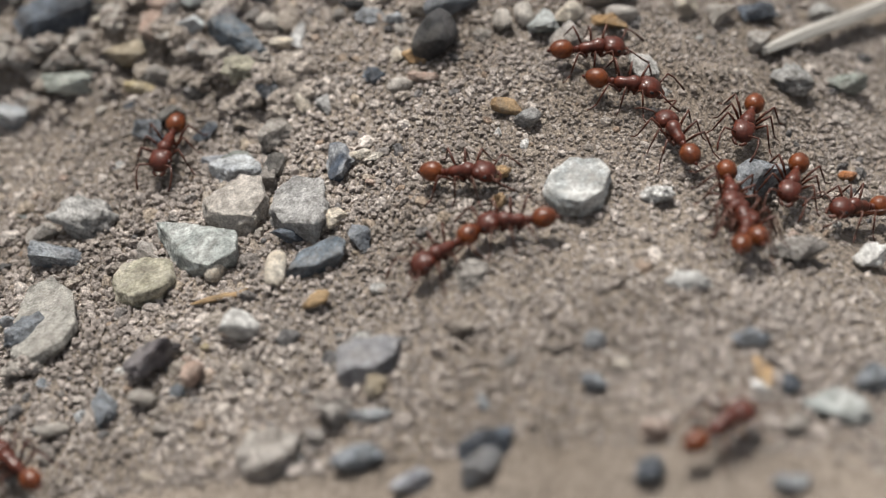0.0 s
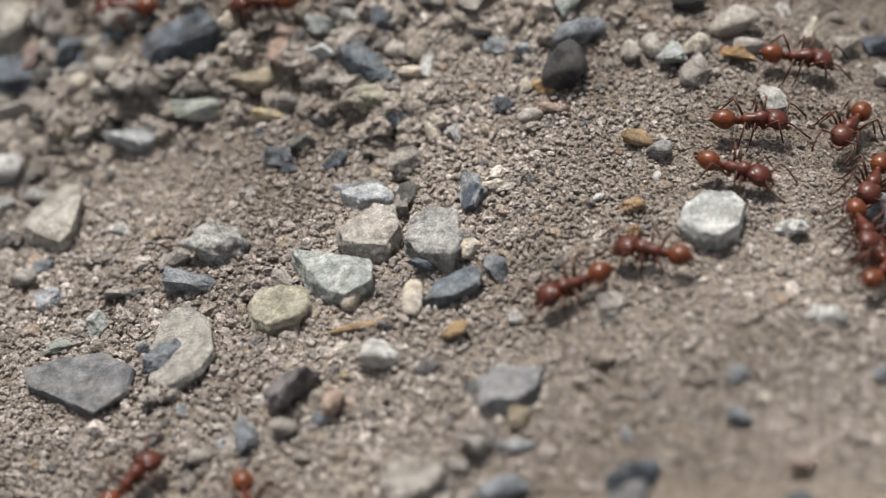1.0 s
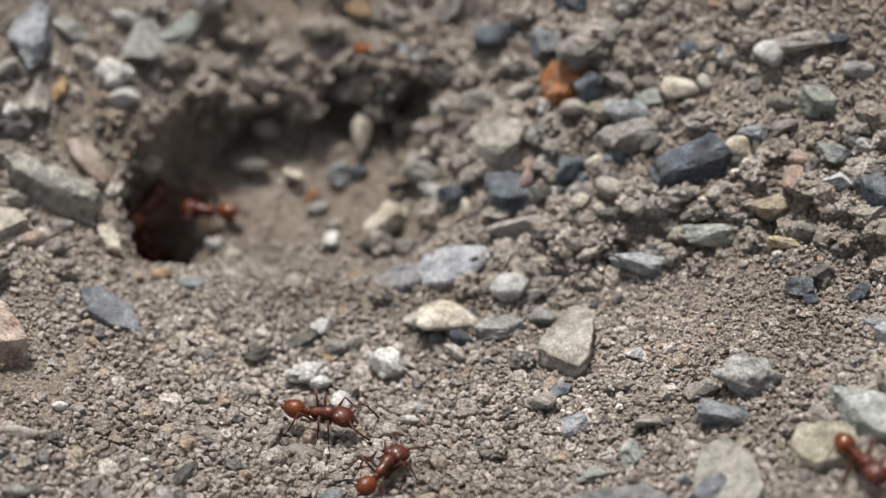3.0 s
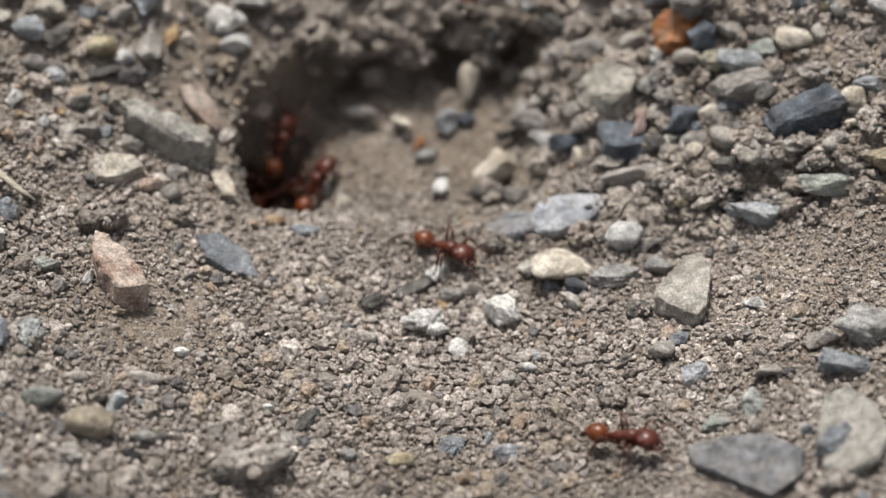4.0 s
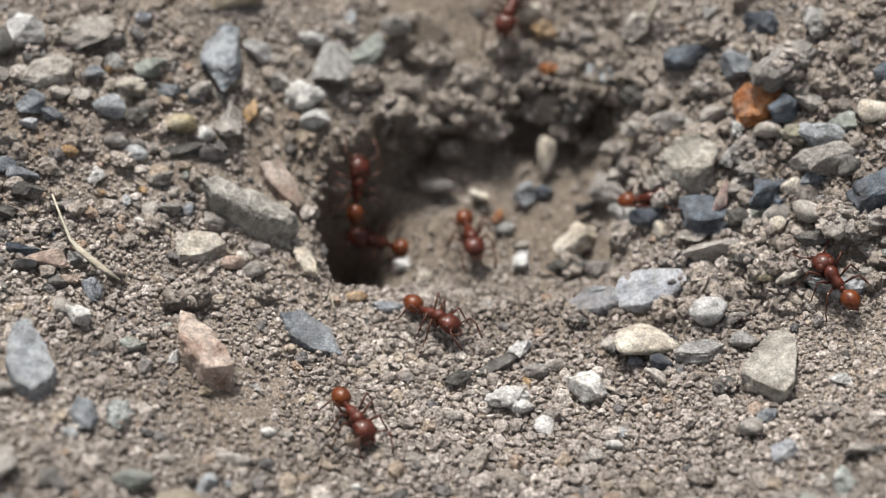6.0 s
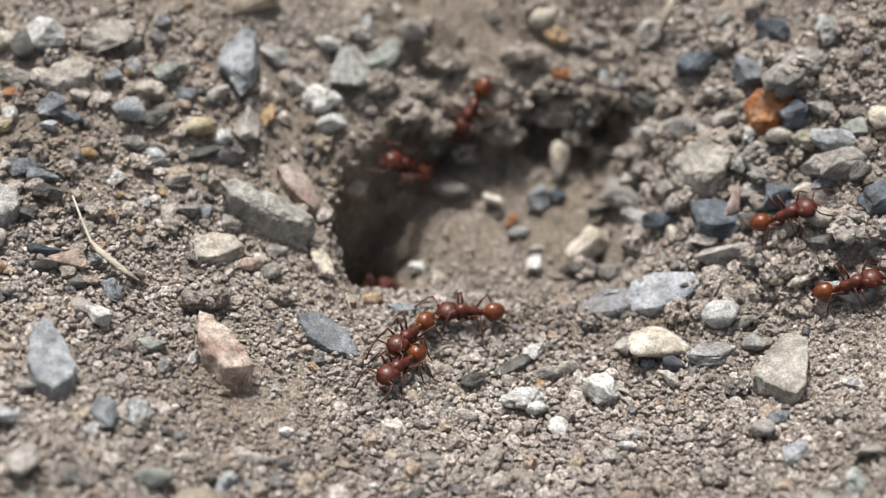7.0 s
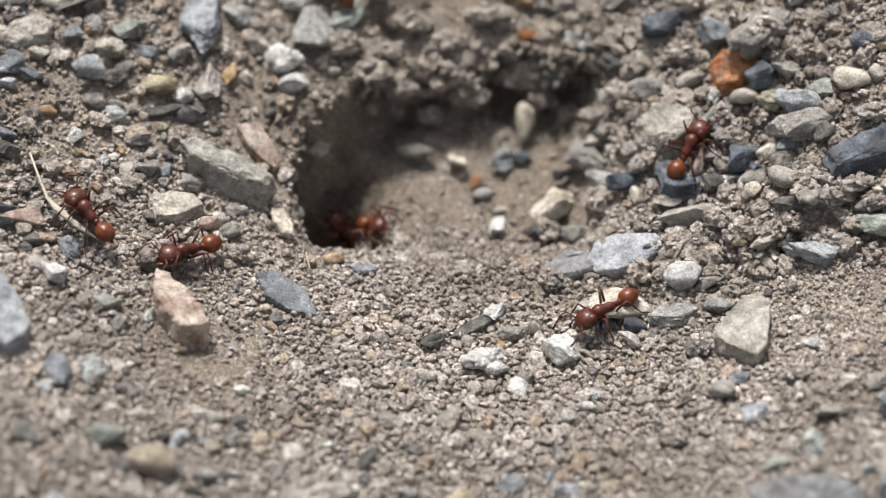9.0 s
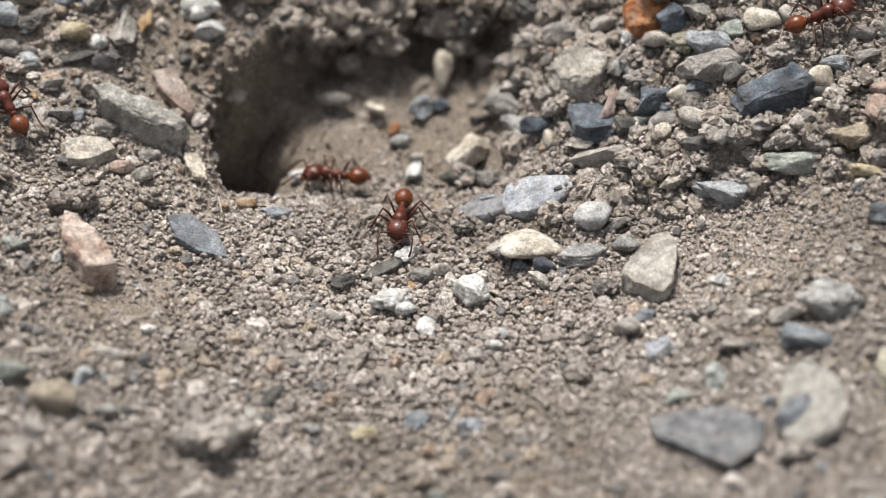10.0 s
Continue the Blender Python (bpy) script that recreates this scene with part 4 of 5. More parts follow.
stone(21.2, 16.0, 2.8, 1.6, 1.6, 0, "angular", "dark")
stone(22.8, 16.1, 2.3, 1.4, 1.4, 40, "angular", "green")
stone(27.4, 11.3, 3.7, 1.6, 1.7, 0, "angular", "dark")
stone(26.4, 21.7, 3.2, 2.3, 2.1, 0, "clod", "moss")
stone(26.9, 26.2, 3.2, 1.8, 1.6, 0, "clod", "beige")
stone(28.9, 31.6, 4.2, 2.8, 2.6, 68, "clod", "lgrey")
stone(19.6, 34.5, 3.9, 2.6, 2.3, 0, "clod", "clay")
stone(18.8, 29.1, 3.5, 2.0, 1.8, 0, "clod", "grey")
stone(8.1, 32.1, 2.7, 1.9, 1.7, 0, "clod", "clay")
stone(28.1, 8.3, 3.3, 1.6, 1.7, 0, "angular", "pale")
stone(14.0, 9.4, 1.9, 1.0, 1.1, 0, "round", "beige")
stone(6.0, 8.6, 2.3, 1.3, 1.2, 0, "clod", "dark")
stone(10.8, 21.5, 3.7, 2.0, 2.1, -40, "angular", "lgrey")
stone(31.2, 11.0, 3.6, 2.1, 1.9, 0, "clod", "grey")
stone(33.7, 9.2, 3.6, 1.9, 1.7, 0, "clod", "clay")
stone(39.6, 11.8, 3.9, 2.4, 1.9, 83, "clod", "beige")
stone(42.9, 10.5, 4.0, 1.9, 1.6, 83, "angular", "pink")
stone(46.2, 7.4, 3.0, 1.9, 1.7, 0, "clod", "clay")
stone(51.2, 3.4, 4.0, 2.6, 2.3, 14, "clod", "moss")
stone(39.3, 6.6, 2.4, 1.2, 1.1, 0, "clod", "beige")
stone(33.5, 11.5, 3.3, 2.1, 1.9, 0, "clod", "beige")
stone(37.5, 11.0, 2.5, 1.6, 1.7, 14, "angular", "beige")
stone(44.8, 8.9, 2.6, 1.5, 1.5, 0, "angular", "beige")
stone(26.9, 9.2, 3.1, 1.9, 1.7, 0, "clod", "dark")
stone(49.3, 5.4, 3.2, 1.5, 1.5, 14, "angular", "beige")
stone(53.5, 8.3, 2.4, 1.3, 1.5, 0, "round", "beige")
stone(-9.4, 20.7, 4.0, 1.7, 0.8, -6, "slab", "white")
stone(-8.1, 17.0, 2.1, 1.7, 1.7, 68, "angular", "cream")
stone(-0.5, 23.4, 2.1, 1.1, 1.2, 0, "round", "lgrey")
stone(-4.4, 14.4, 2.3, 1.0, 1.1, 0, "round", "beige")
stone(1.1, 21.5, 1.7, 0.9, 1.0, 0, "round", "beige")
stone(-23.2, 13.2, 2.1, 1.2, 1.2, 0, "angular", "grey")
stone(-21.0, 16.3, 2.1, 1.2, 1.3, 0, "round", "bluegrey")
stone(69.2, 16.6, 3.8, 3.0, 2.6, 20, "angular", "yellow")
stone(69.4, 11.0, 4.4, 3.2, 2.6, 20, "angular", "mint")
stone(58.9, 17.4, 2.6, 2.2, 1.9, 60, "round", "sand")
stone(59.9, 11.6, 2.5, 1.7, 1.6, -20, "angular", "beige")
stone(74.8, 13.0, 2.9, 2.2, 2.3, 60, "angular", "white")
stone(77.9, 13.2, 3.6, 3.2, 2.6, 0, "clod", "grey")
stone(82.1, 14.2, 2.9, 2.2, 2.0, 10, "round", "cream")
stone(80.2, 15.6, 4.6, 1.2, 1.2, 62, "block", "lgrey")
stone(-26.7, 38.6, 6.0, 2.4, 2.2, 18, "angular", "sand")
stone(2.1, 41.2, 2.9, 2.2, 2.2, 30, "round", "cream")
stone(-15.4, 39.0, 2.6, 1.1, 1.2, 85, "angular", "pale")
stone(-34.7, 34.2, 2.2, 1.7, 1.6, 60, "angular", "quartz")
shard([(44.0, -11.9), (46.0, -13.0), (48.6, -14.0), (50.9, -15.0), (50.8, -17.7), (48.5, -18.8), (46.6, -17.5), (45.1, -15.0)], 2.2, "mint")
shard([(21.6, -19.5), (24.9, -18.8), (28.5, -18.9), (31.0, -21.5), (30.6, -24.0), (28.0, -26.0), (25.2, -23.6), (22.3, -21.8)], 1.2, "slate")
shard([(33.1, -15.5), (35.2, -14.9), (37.3, -17.8), (37.8, -21.9), (36.7, -23.9), (34.2, -25.1), (32.4, -23.3), (32.2, -21.0)], 1.7, "ash")
shard([(-28.8, 17.4), (-27.0, 18.2), (-24.1, 17.4), (-20.9, 16.4), (-19.7, 15.6), (-20.7, 14.6), (-22.9, 14.4), (-25.0, 15.0), (-27.3, 16.0)], 3.4, "ash")
shard([(53.7, -11.0), (55.7, -10.0), (58.0, -11.1), (58.1, -15.4), (57.3, -17.1), (54.6, -15.7), (53.3, -13.4)], 2.5, "lgrey")
shard([(47.6, -11.4), (49.3, -10.2), (51.0, -8.8), (53.1, -10.0), (53.3, -12.2), (52.1, -13.7), (49.9, -13.7), (48.3, -12.9)], 2.5, "beige")
shard([(54.8, -20.9), (55.8, -18.7), (58.6, -17.9), (59.6, -18.9), (59.2, -20.4), (57.1, -21.1)], 1.6, "steel")
shard([(-21.1, 6.0), (-19.1, 7.4), (-16.4, 5.8), (-15.3, 2.8), (-17.9, 2.7), (-20.1, 3.6)], 1.2, "bluegrey")
shard([(30.4, 14.5), (36.1, 15.9), (37.8, 13.9), (37.0, 13.0), (33.5, 12.7), (31.1, 12.3)], 2.7, "dblue")
shard([(48.1, 8.7), (49.8, 9.4), (51.8, 7.1), (53.4, 4.9), (52.9, 4.1), (51.1, 5.0), (49.1, 7.0)], 2.2, "steel")
shard([(-43.5, -4.8), (-43.4, -2.1), (-42.3, -1.3), (-40.6, -3.4), (-39.1, -6.5), (-39.4, -8.1), (-40.8, -9.7), (-42.4, -8.7), (-43.4, -6.7)], 2.3, "pale")
shard([(20.1, -1.2), (20.7, 0.5), (22.1, 2.1), (23.0, 3.5), (24.8, 3.6), (25.1, 1.2), (24.5, -1.1), (24.7, -3.0), (23.6, -4.3), (22.1, -3.0), (20.9, -2.4)], 2.4, "bone")
shard([(9.9, 12.6), (12.0, 13.0), (15.6, 11.9), (16.2, 10.6), (14.4, 9.4), (11.9, 9.0), (10.1, 9.6), (9.4, 10.9)], 1.2, "quartz")
shard([(5.1, 12.3), (7.3, 14.0), (10.2, 12.7), (10.3, 10.1), (8.1, 9.5), (5.5, 10.1)], 1.2, "lilac")
shard([(-50.7, 8.4), (-50.8, 11.0), (-49.1, 14.2), (-46.6, 14.0), (-46.2, 12.0), (-47.9, 9.8), (-50.1, 7.7)], 2.3, "lgrey")
shard([(13.8, 22.4), (15.6, 23.7), (17.9, 23.8), (19.4, 22.4), (18.8, 20.5), (17.2, 19.8), (14.7, 20.6)], 2.7, "bone")
shard([(20.9, 26.5), (22.0, 27.7), (25.3, 26.3), (25.3, 25.2), (23.1, 24.2), (21.4, 24.6)], 1.9, "orange")
shard([(-45.6, 25.5), (-44.9, 27.0), (-42.7, 28.7), (-40.7, 27.4), (-41.4, 26.1), (-44.0, 25.3)], 2.0, "beige")
shard([(58.6, -31.4), (59.8, -30.5), (63.6, -31.7), (63.2, -33.5), (61.4, -34.8), (58.9, -34.0)], 2.0, "lilac")
shard([(50.8, -39.6), (51.7, -37.7), (54.1, -37.5), (55.7, -39.1), (55.4, -41.0), (53.3, -41.8), (51.6, -41.1)], 2.3, "beige")
shard([(-23.6, 21.4), (-21.9, 22.8), (-20.5, 21.4), (-19.5, 19.0), (-19.8, 18.1), (-21.3, 18.8), (-22.6, 19.9)], 1.4, "blush")
shard([(-20.1, 14.3), (-19.0, 14.7), (-18.0, 13.0), (-17.9, 11.6), (-19.1, 11.7), (-19.9, 12.7)], 1.1, "cream")
shard([(-30.7, 12.1), (-29.1, 13.4), (-27.0, 13.4), (-26.1, 12.4), (-28.4, 10.5), (-30.3, 10.0)], 1.3, "cream")
shard([(-29.5, 2.6), (-28.3, 2.1), (-26.6, 0.9), (-25.2, -0.8), (-24.4, -2.4), (-24.9, -3.4), (-26.9, -3.9), (-28.4, -2.4), (-29.5, -0.2)], 3.0, "blush")
stone(12.4, 5.2, 6.4, 4.4, 2.2, 4, "round", "cream", label="lumpy cream-coloured nugget of stone on the soil")
shard([(40.4, -16.8), (40.9, -15.1), (43.1, -14.9), (45.3, -16.6), (45.6, -18.7), (44.5, -20.2), (42.2, -20.2), (40.8, -18.7)], 1.9, "moss")
shard([(48.1, -6.4), (48.9, -5.3), (51.5, -5.6), (52.9, -6.8), (52.7, -8.1), (50.0, -8.0)], 1.8, "pale")
shard([(53.0, -6.6), (54.1, -7.3), (53.9, -9.5), (52.7, -9.3)], 1.8, "grey")
shard([(75.5, -17.7), (76.3, -15.0), (78.0, -14.0), (80.3, -14.4), (81.0, -16.3), (80.2, -19.1), (78.3, -20.4), (76.6, -19.7)], 1.8, "granite")

rng = np.random.default_rng(11)
RIM = rim_spots(rng)
BANK = bank_spots(rng)


def clinging(spots, each):
    """Crumbs that cling to the upper side of clods."""
    s = np.repeat(spots, each, axis=0)
    d = rng.normal(size=(len(s), 3))
    d[:, 2] = np.abs(d[:, 2])
    d /= np.linalg.norm(d, axis=1, keepdims=True)
    return np.column_stack([s[:, :3] + d * s[:, 3:4] * 0.85, s[:, 3] * rng.uniform(0.16, 0.38, len(s))])


LYING = {}


def settle_apart(rows, gap):
    """Those of the rows that find room among what already lies there, the largest first; gap: how far two may press into each other."""
    kept = []
    for x, y, z, r in sorted(rows.tolist(), key=lambda row: -row[3]):
        i, j = math.floor(x / 1.6), math.floor(y / 1.6)
        near = (q for a in (i - 1, i, i + 1) for b in (j - 1, j, j + 1) for q in LYING.get((a, b), ()))
        if any((x - q[0]) ** 2 + (y - q[1]) ** 2 + (z - q[2]) ** 2 < (gap * (r + q[3])) ** 2 for q in near):
            continue
        LYING.setdefault((i, j), []).append((x, y, z, r))
        kept.append((x, y, z, r))
    return np.array(kept)


GRIT = settle_apart(strewn(3600, 0.25, 0.9, 2.2, rng, 0.45, gritty), 0.85)
LUMPS = settle_apart(strewn(2600, 0.36, 0.66, 2.4, rng, 0.5, lumpiness), 0.85)
CRUMBS = settle_apart(strewn(150000, 0.14, 0.42, 1.9, rng, 0.5, crumbiness), 0.7)
GRAINS = settle_apart(strewn(36000, 0.08, 0.14, 1.0, rng, 0.9, crumbiness), 0.6)
scatter("soil_crumbs", np.vstack([CRUMBS, GRAINS, clinging(RIM, 5), clinging(BANK, 9), clinging(np.array(CLODS), 20)]), 1, M_CRUMB, "loose grey-brown soil crumbs strewn over the ground", "soil crumbs", rng, 0.36)
scatter("soil_lumps", LUMPS, 2, M_CRUMB, "larger soil crumbs lying among the fine ones", "soil lumps", rng, 0.27)
scatter("gravel_grit", GRIT, 2, M_GRIT, "fine mixed grit of grey, cream and white grains", "grit", rng, 0.26)
scatter("rim_clods", RIM, 2, M_CLOD, "crumbly soil clods overhanging the rim of the nest hollow", "soil clods", rng, 0.34)
scatter("spoil_clods", BANK, 2, M_CLOD, "crumbly soil clods piled on the spoil beside the hollow", "soil clods", rng, 0.3)

LOOSE = ("grey", "lgrey", "white", "pale", "mint", "beige", "cream", "white", "bluegrey", "dark", "pale", "green", "tan", "clay", "beige", "grey", "lgrey", "clay", "brown", "dblue", "pink")
loose_meshes = {}


def loose_pebble(x, y, r, pick):
    """One of the small pebbles that lie about the gravel; alike ones share a mesh."""
    colour, style = LOOSE[pick.randrange(len(LOOSE))], pick.choice(("round", "angular", "angular", "clod"))
    key = (colour, style, pick.randrange(2))
    if key not in loose_meshes:
        v, f = (split_stone("angular", np.random.default_rng(900 + len(loose_meshes))) if style == "angular" else worn_ball("round" if style == "round" else "clod", np.random.default_rng(900 + len(loose_meshes))))
        me = bpy.data.meshes.new("pebble")
        me.from_pydata((v * MM).tolist(), [], f if isinstance(f, list) else f.tolist())
        me.materials.append(M_STONE[colour])
        loose_meshes[key] = me
    ob = new("pebble", loose_meshes[key])
    scale = Matrix.Diagonal((r * pick.uniform(0.85, 1.35), r * pick.uniform(0.75, 1.0), r * pick.uniform(0.55, 0.85), 1))
    ob.matrix_world = pose(x * MM, y * MM, (ground_z(x, y) + 0.25 * r) * MM, pick.uniform(-25, 25), pick.uniform(-25, 25), pick.uniform(0, 360)) @ scale
    words = {"round": "rounded pebble", "angular": "angular pebble", "clod": "crumbly pebble"}[style]
    tagged(ob, f"small {STONE_WORDS[colour]} {words} lying among soil crumbs", "pebble", "loose pebbles on the soil")


pick = random.Random(21)
for gx, gy, _, gr in strewn(190, 0.65, 1.25, 2.0, rng, 0.3, gritty):
    loose_pebble(float(gx), float(gy), float(gr), pick)



# ---- dry plant bits ----
def part(name, bm, mat, parent=None, label="", smooth=True):
    me = bpy.data.meshes.new(name)
    bm.to_mesh(me)
    bm.free()
    me.polygons.foreach_set("use_smooth", [smooth] * len(me.polygons))
    me.materials.append(mat)
    ob = new(name, me)
    ob.parent = parent
    return tagged(ob, label) if label else ob


def tube(bm, points, radii, sides=8, flat=1.0):
    """A tapered tube through points (mm)."""
    pts = [Vector(p) for p in points]
    rings = []
    for k, p in enumerate(pts):
        way = (pts[min(k + 1, len(pts) - 1)] - pts[max(k - 1, 0)]).normalized()
        side = way.cross(Vector((0, 0, 1)))
        side = side.normalized() if side.length > 1e-4 else Vector((1, 0, 0))
        up = side.cross(way)
        rings.append([bm.verts.new((p + (side * math.cos(a) + up * math.sin(a) * flat) * radii[k]) * MM) for a in (2 * math.pi * s / sides for s in range(sides))])
    for a, b in zip(rings, rings[1:]):
        for s in range(sides):
            bm.faces.new((a[s], a[(s + 1) % sides], b[(s + 1) % sides], b[s]))
    bm.faces.new(rings[0][::-1])
    bm.faces.new(rings[-1])


def lump(bm, centre, size, turn=(0, 0, 0), sub=3, pinch=0.0):
    """A smooth egg; pinch narrows its front end."""
    v, f = BALLS[sub]
    m = Euler([radians(a) for a in turn]).to_matrix()
    made = []
    for q in v:
        w = 1.0 - pinch * q[0]
        p = m @ Vector((q[0] * size[0], q[1] * size[1] * w, q[2] * size[2] * w)) + Vector(centre)
        made.append(bm.verts.new(p * MM))
    for a, b, c in f:
        bm.faces.new((made[a], made[b], made[c]))


bm = bmesh.new()
tube(bm, [(0, 0, 0), (4.9, 0.1, 0), (14.6, -0.1, 0), (24.3, 0, 0)], [0.5, 0.72, 0.8, 0.8], 5, 0.8)
splinter = part("wood_splinter", bm, M_WOOD, smooth=False)
splinter.matrix_world = pose(0.0962, 0.0020, 0.0078, 0, 13.8, 40.9)
tagged(splinter, "weathered grey wood splinter lying on the gravel", "twig")
bm = bmesh.new()
tube(bm, [(-41.4, 12.5, 6.1), (-40.5, 10.5, 5.2), (-39.5, 8.4, 4.3), (-38.7, 7.6, 3.9), (-36.7, 6.3, 2.9), (-35.0, 5.6, 2.0)], [0.1, 0.12, 0.16, 0.36, 0.34, 0.08], 6, 0.5)
tagged(part("dry_grass_blade", bm, M_STRAW), "bent dry straw-coloured grass blade on the crumbs", "dry grass")
bm = bmesh.new()
tube(bm, [(47.0, -21.7, 3.3), (48.4, -21.6, 3.6), (49.8, -21.7, 4.1), (50.8, -21.9, 4.4), (51.7, -21.7, 4.9)], [0.1, 0.34, 0.38, 0.3, 0.08], 6, 0.6)
tagged(part("seed_husk", bm, M_HUSK), "thin brown dry husk beneath a pale stone", "husk")
bm = bmesh.new()
tube(bm, [(56.1, -24.9, 5.7), (56.8, -24.9, 6.2), (57.6, -24.7, 6.6), (58.1, -24.3, 6.7)], [0.25, 0.7, 0.75, 0.3], 7, 0.45)
tagged(part("seed_shell", bm, M_HUSK), "curled orange-brown seed shell on the soil", "seed shell")
bm = bmesh.new()
tube(bm, [(-16.1, 7.9, -4.9), (-16.4, 8.8, -4.3), (-16.7, 9.8, -3.6)], [0.08, 0.1, 0.06], 5)
tagged(part("dry_stalk", bm, M_STRAW), "short dry stalk standing beside the hollow", "dry grass")
bm = bmesh.new()
tube(bm, [(13.1, 36.8, 5.1), (13.6, 37.0, 6.5), (14.1, 37.3, 7.9), (14.7, 38.1, 9.5)], [0.3, 0.36, 0.34, 0.3], 6, 0.7)
tagged(part("dry_stalk", bm, M_STRAW), "pale dry stalk leaning on the spoil heap", "dry grass")


# ---- ants ----
def build_ant():
    """A red harvester ant, facing +x, standing on z = 0 (mm)."""
    ant = new("ant")
    ant.empty_display_size = 0.002
    bm = bmesh.new()
    tube(bm, [(1.15, 0, 1.36), (1.0, 0, 1.4), (0.75, 0, 1.45), (0.4, 0, 1.46), (0.05, 0, 1.4), (-0.3, 0, 1.35), (-0.65, 0, 1.3), (-0.95, 0, 1.2), (-1.15, 0, 1.08), (-1.22, 0, 1.04)], [0.22, 0.42, 0.62, 0.7, 0.56, 0.46, 0.52, 0.46, 0.27, 0.1], 16, 1.05)
    part("mesosoma", bm, M_BODY, ant)
    bm = bmesh.new()
    lump(bm, (-1.38, 0, 1.2), (0.32, 0.3, 0.42), (0, 20, 0), 2)
    tube(bm, [(-1.1, 0, 1.0), (-1.3, 0, 0.98), (-1.5, 0, 0.98)], [0.15, 0.14, 0.16])
    part("petiole", bm, M_BODY, ant)
    bm = bmesh.new()
    lump(bm, (-1.82, 0, 1.16), (0.34, 0.38, 0.4), (0, 10, 0), 2)
    part("postpetiole", bm, M_BODY, ant)
    bm = bmesh.new()
    lump(bm, (-2.7, 0, 1.27), (1.0, 0.86, 0.82), (0, 6, 0), 4, -0.12)
    gaster = part("gaster", bm, M_GASTER, ant, "glossy orange-red rear of the ant")
    bm = bmesh.new()
    tube(bm, [(-3.62, 0, 1.16), (-3.82, 0, 1.13), (-3.95, 0, 1.1)], [0.26, 0.13, 0.03])
    part("gaster_tip", bm, M_BODY, gaster)
    bm = bmesh.new()
    lump(bm, (1.85, 0, 1.36), (1.0, 1.0, 0.74), (0, 24, 0), 4, -0.02)
    for s in (1, -1):
        lump(bm, (1.42, 0.42 * s, 1.5), (0.56, 0.54, 0.54), (0, 24, 0), 3)
    tube(bm, [(1.0, 0, 1.38), (1.3, 0, 1.4)], [0.22, 0.3])
    head = part("head", bm, M_BODY, ant)
    for s in (1, -1):
        bm = bmesh.new()
        lump(bm, (2.05, 0.88 * s, 1.52), (0.2, 0.11, 0.17), (0, 0, 0), 2)
        part("eye", bm, M_EYE, head, "small black compound eye")
        bm = bmesh.new()
        tube(bm, [(2.4, 0.42 * s, 1.0), (2.75, 0.46 * s, 0.86), (2.98, 0.26 * s, 0.78), (3.05, 0.05 * s, 0.76)], [0.2, 0.19, 0.14, 0.05])
        part("mandible", bm, M_LIMB, head)
        bm = bmesh.new()
        tube(bm, [(2.35, 0.3 * s, 1.35), (2.7, 0.85 * s, 1.75), (3.0, 1.45 * s, 1.95)], [0.08, 0.075, 0.09], 6)
        tube(bm, [(3.0, 1.45 * s, 1.95), (3.5, 1.6 * s, 1.6), (4.1, 1.55 * s, 1.05), (4.6, 1.4 * s, 0.6)], [0.075, 0.07, 0.085, 0.1], 6)
        part("antenna", bm, M_LIMB, head)
    legs = []
    for s in (1, -1):
        for fore in (1, 0, -1):
            bm = bmesh.new()
            knee = (0.8 * fore - 0.1, 1.4 * s, 1.4)
            shin = (1.35 * fore - 0.25, 2.15 * s, -0.45)
            foot = (1.85 * fore - 0.4, 2.6 * s, -0.88)
            tube(bm, [(0, 0, 0), (0.1 * fore, 0.28 * s, -0.1)], [0.26, 0.2], 6)
            tube(bm, [(0.1 * fore, 0.28 * s, -0.1), tuple(0.5 * a + 0.5 * b for a, b in zip((0.1 * fore, 0.28 * s, 0.15), knee)), knee], [0.09, 0.125, 0.08], 6)
            tube(bm, [knee, tuple(0.5 * (a + b) for a, b in zip(knee, shin)), shin], [0.07, 0.09, 0.06], 6)
            tube(bm, [shin, tuple(0.5 * (a + b) - 0.05 for a, b in zip(shin, foot)), foot], [0.065, 0.055, 0.04], 6)
            leg = part("leg", bm, M_LIMB, ant)
            leg.location = (0.62 * fore * MM, 0.3 * s * MM, 0.9 * MM)
            legs.append(leg)
    return tagged(ant, "reddish-brown harvester ant walking on the soil", "ant", "ants of the nest")


ant_model = build_ant()
ANTS = [ant_model] + [copy_thing(ant_model, pose(0, 0, 0)) for _ in range(25)]


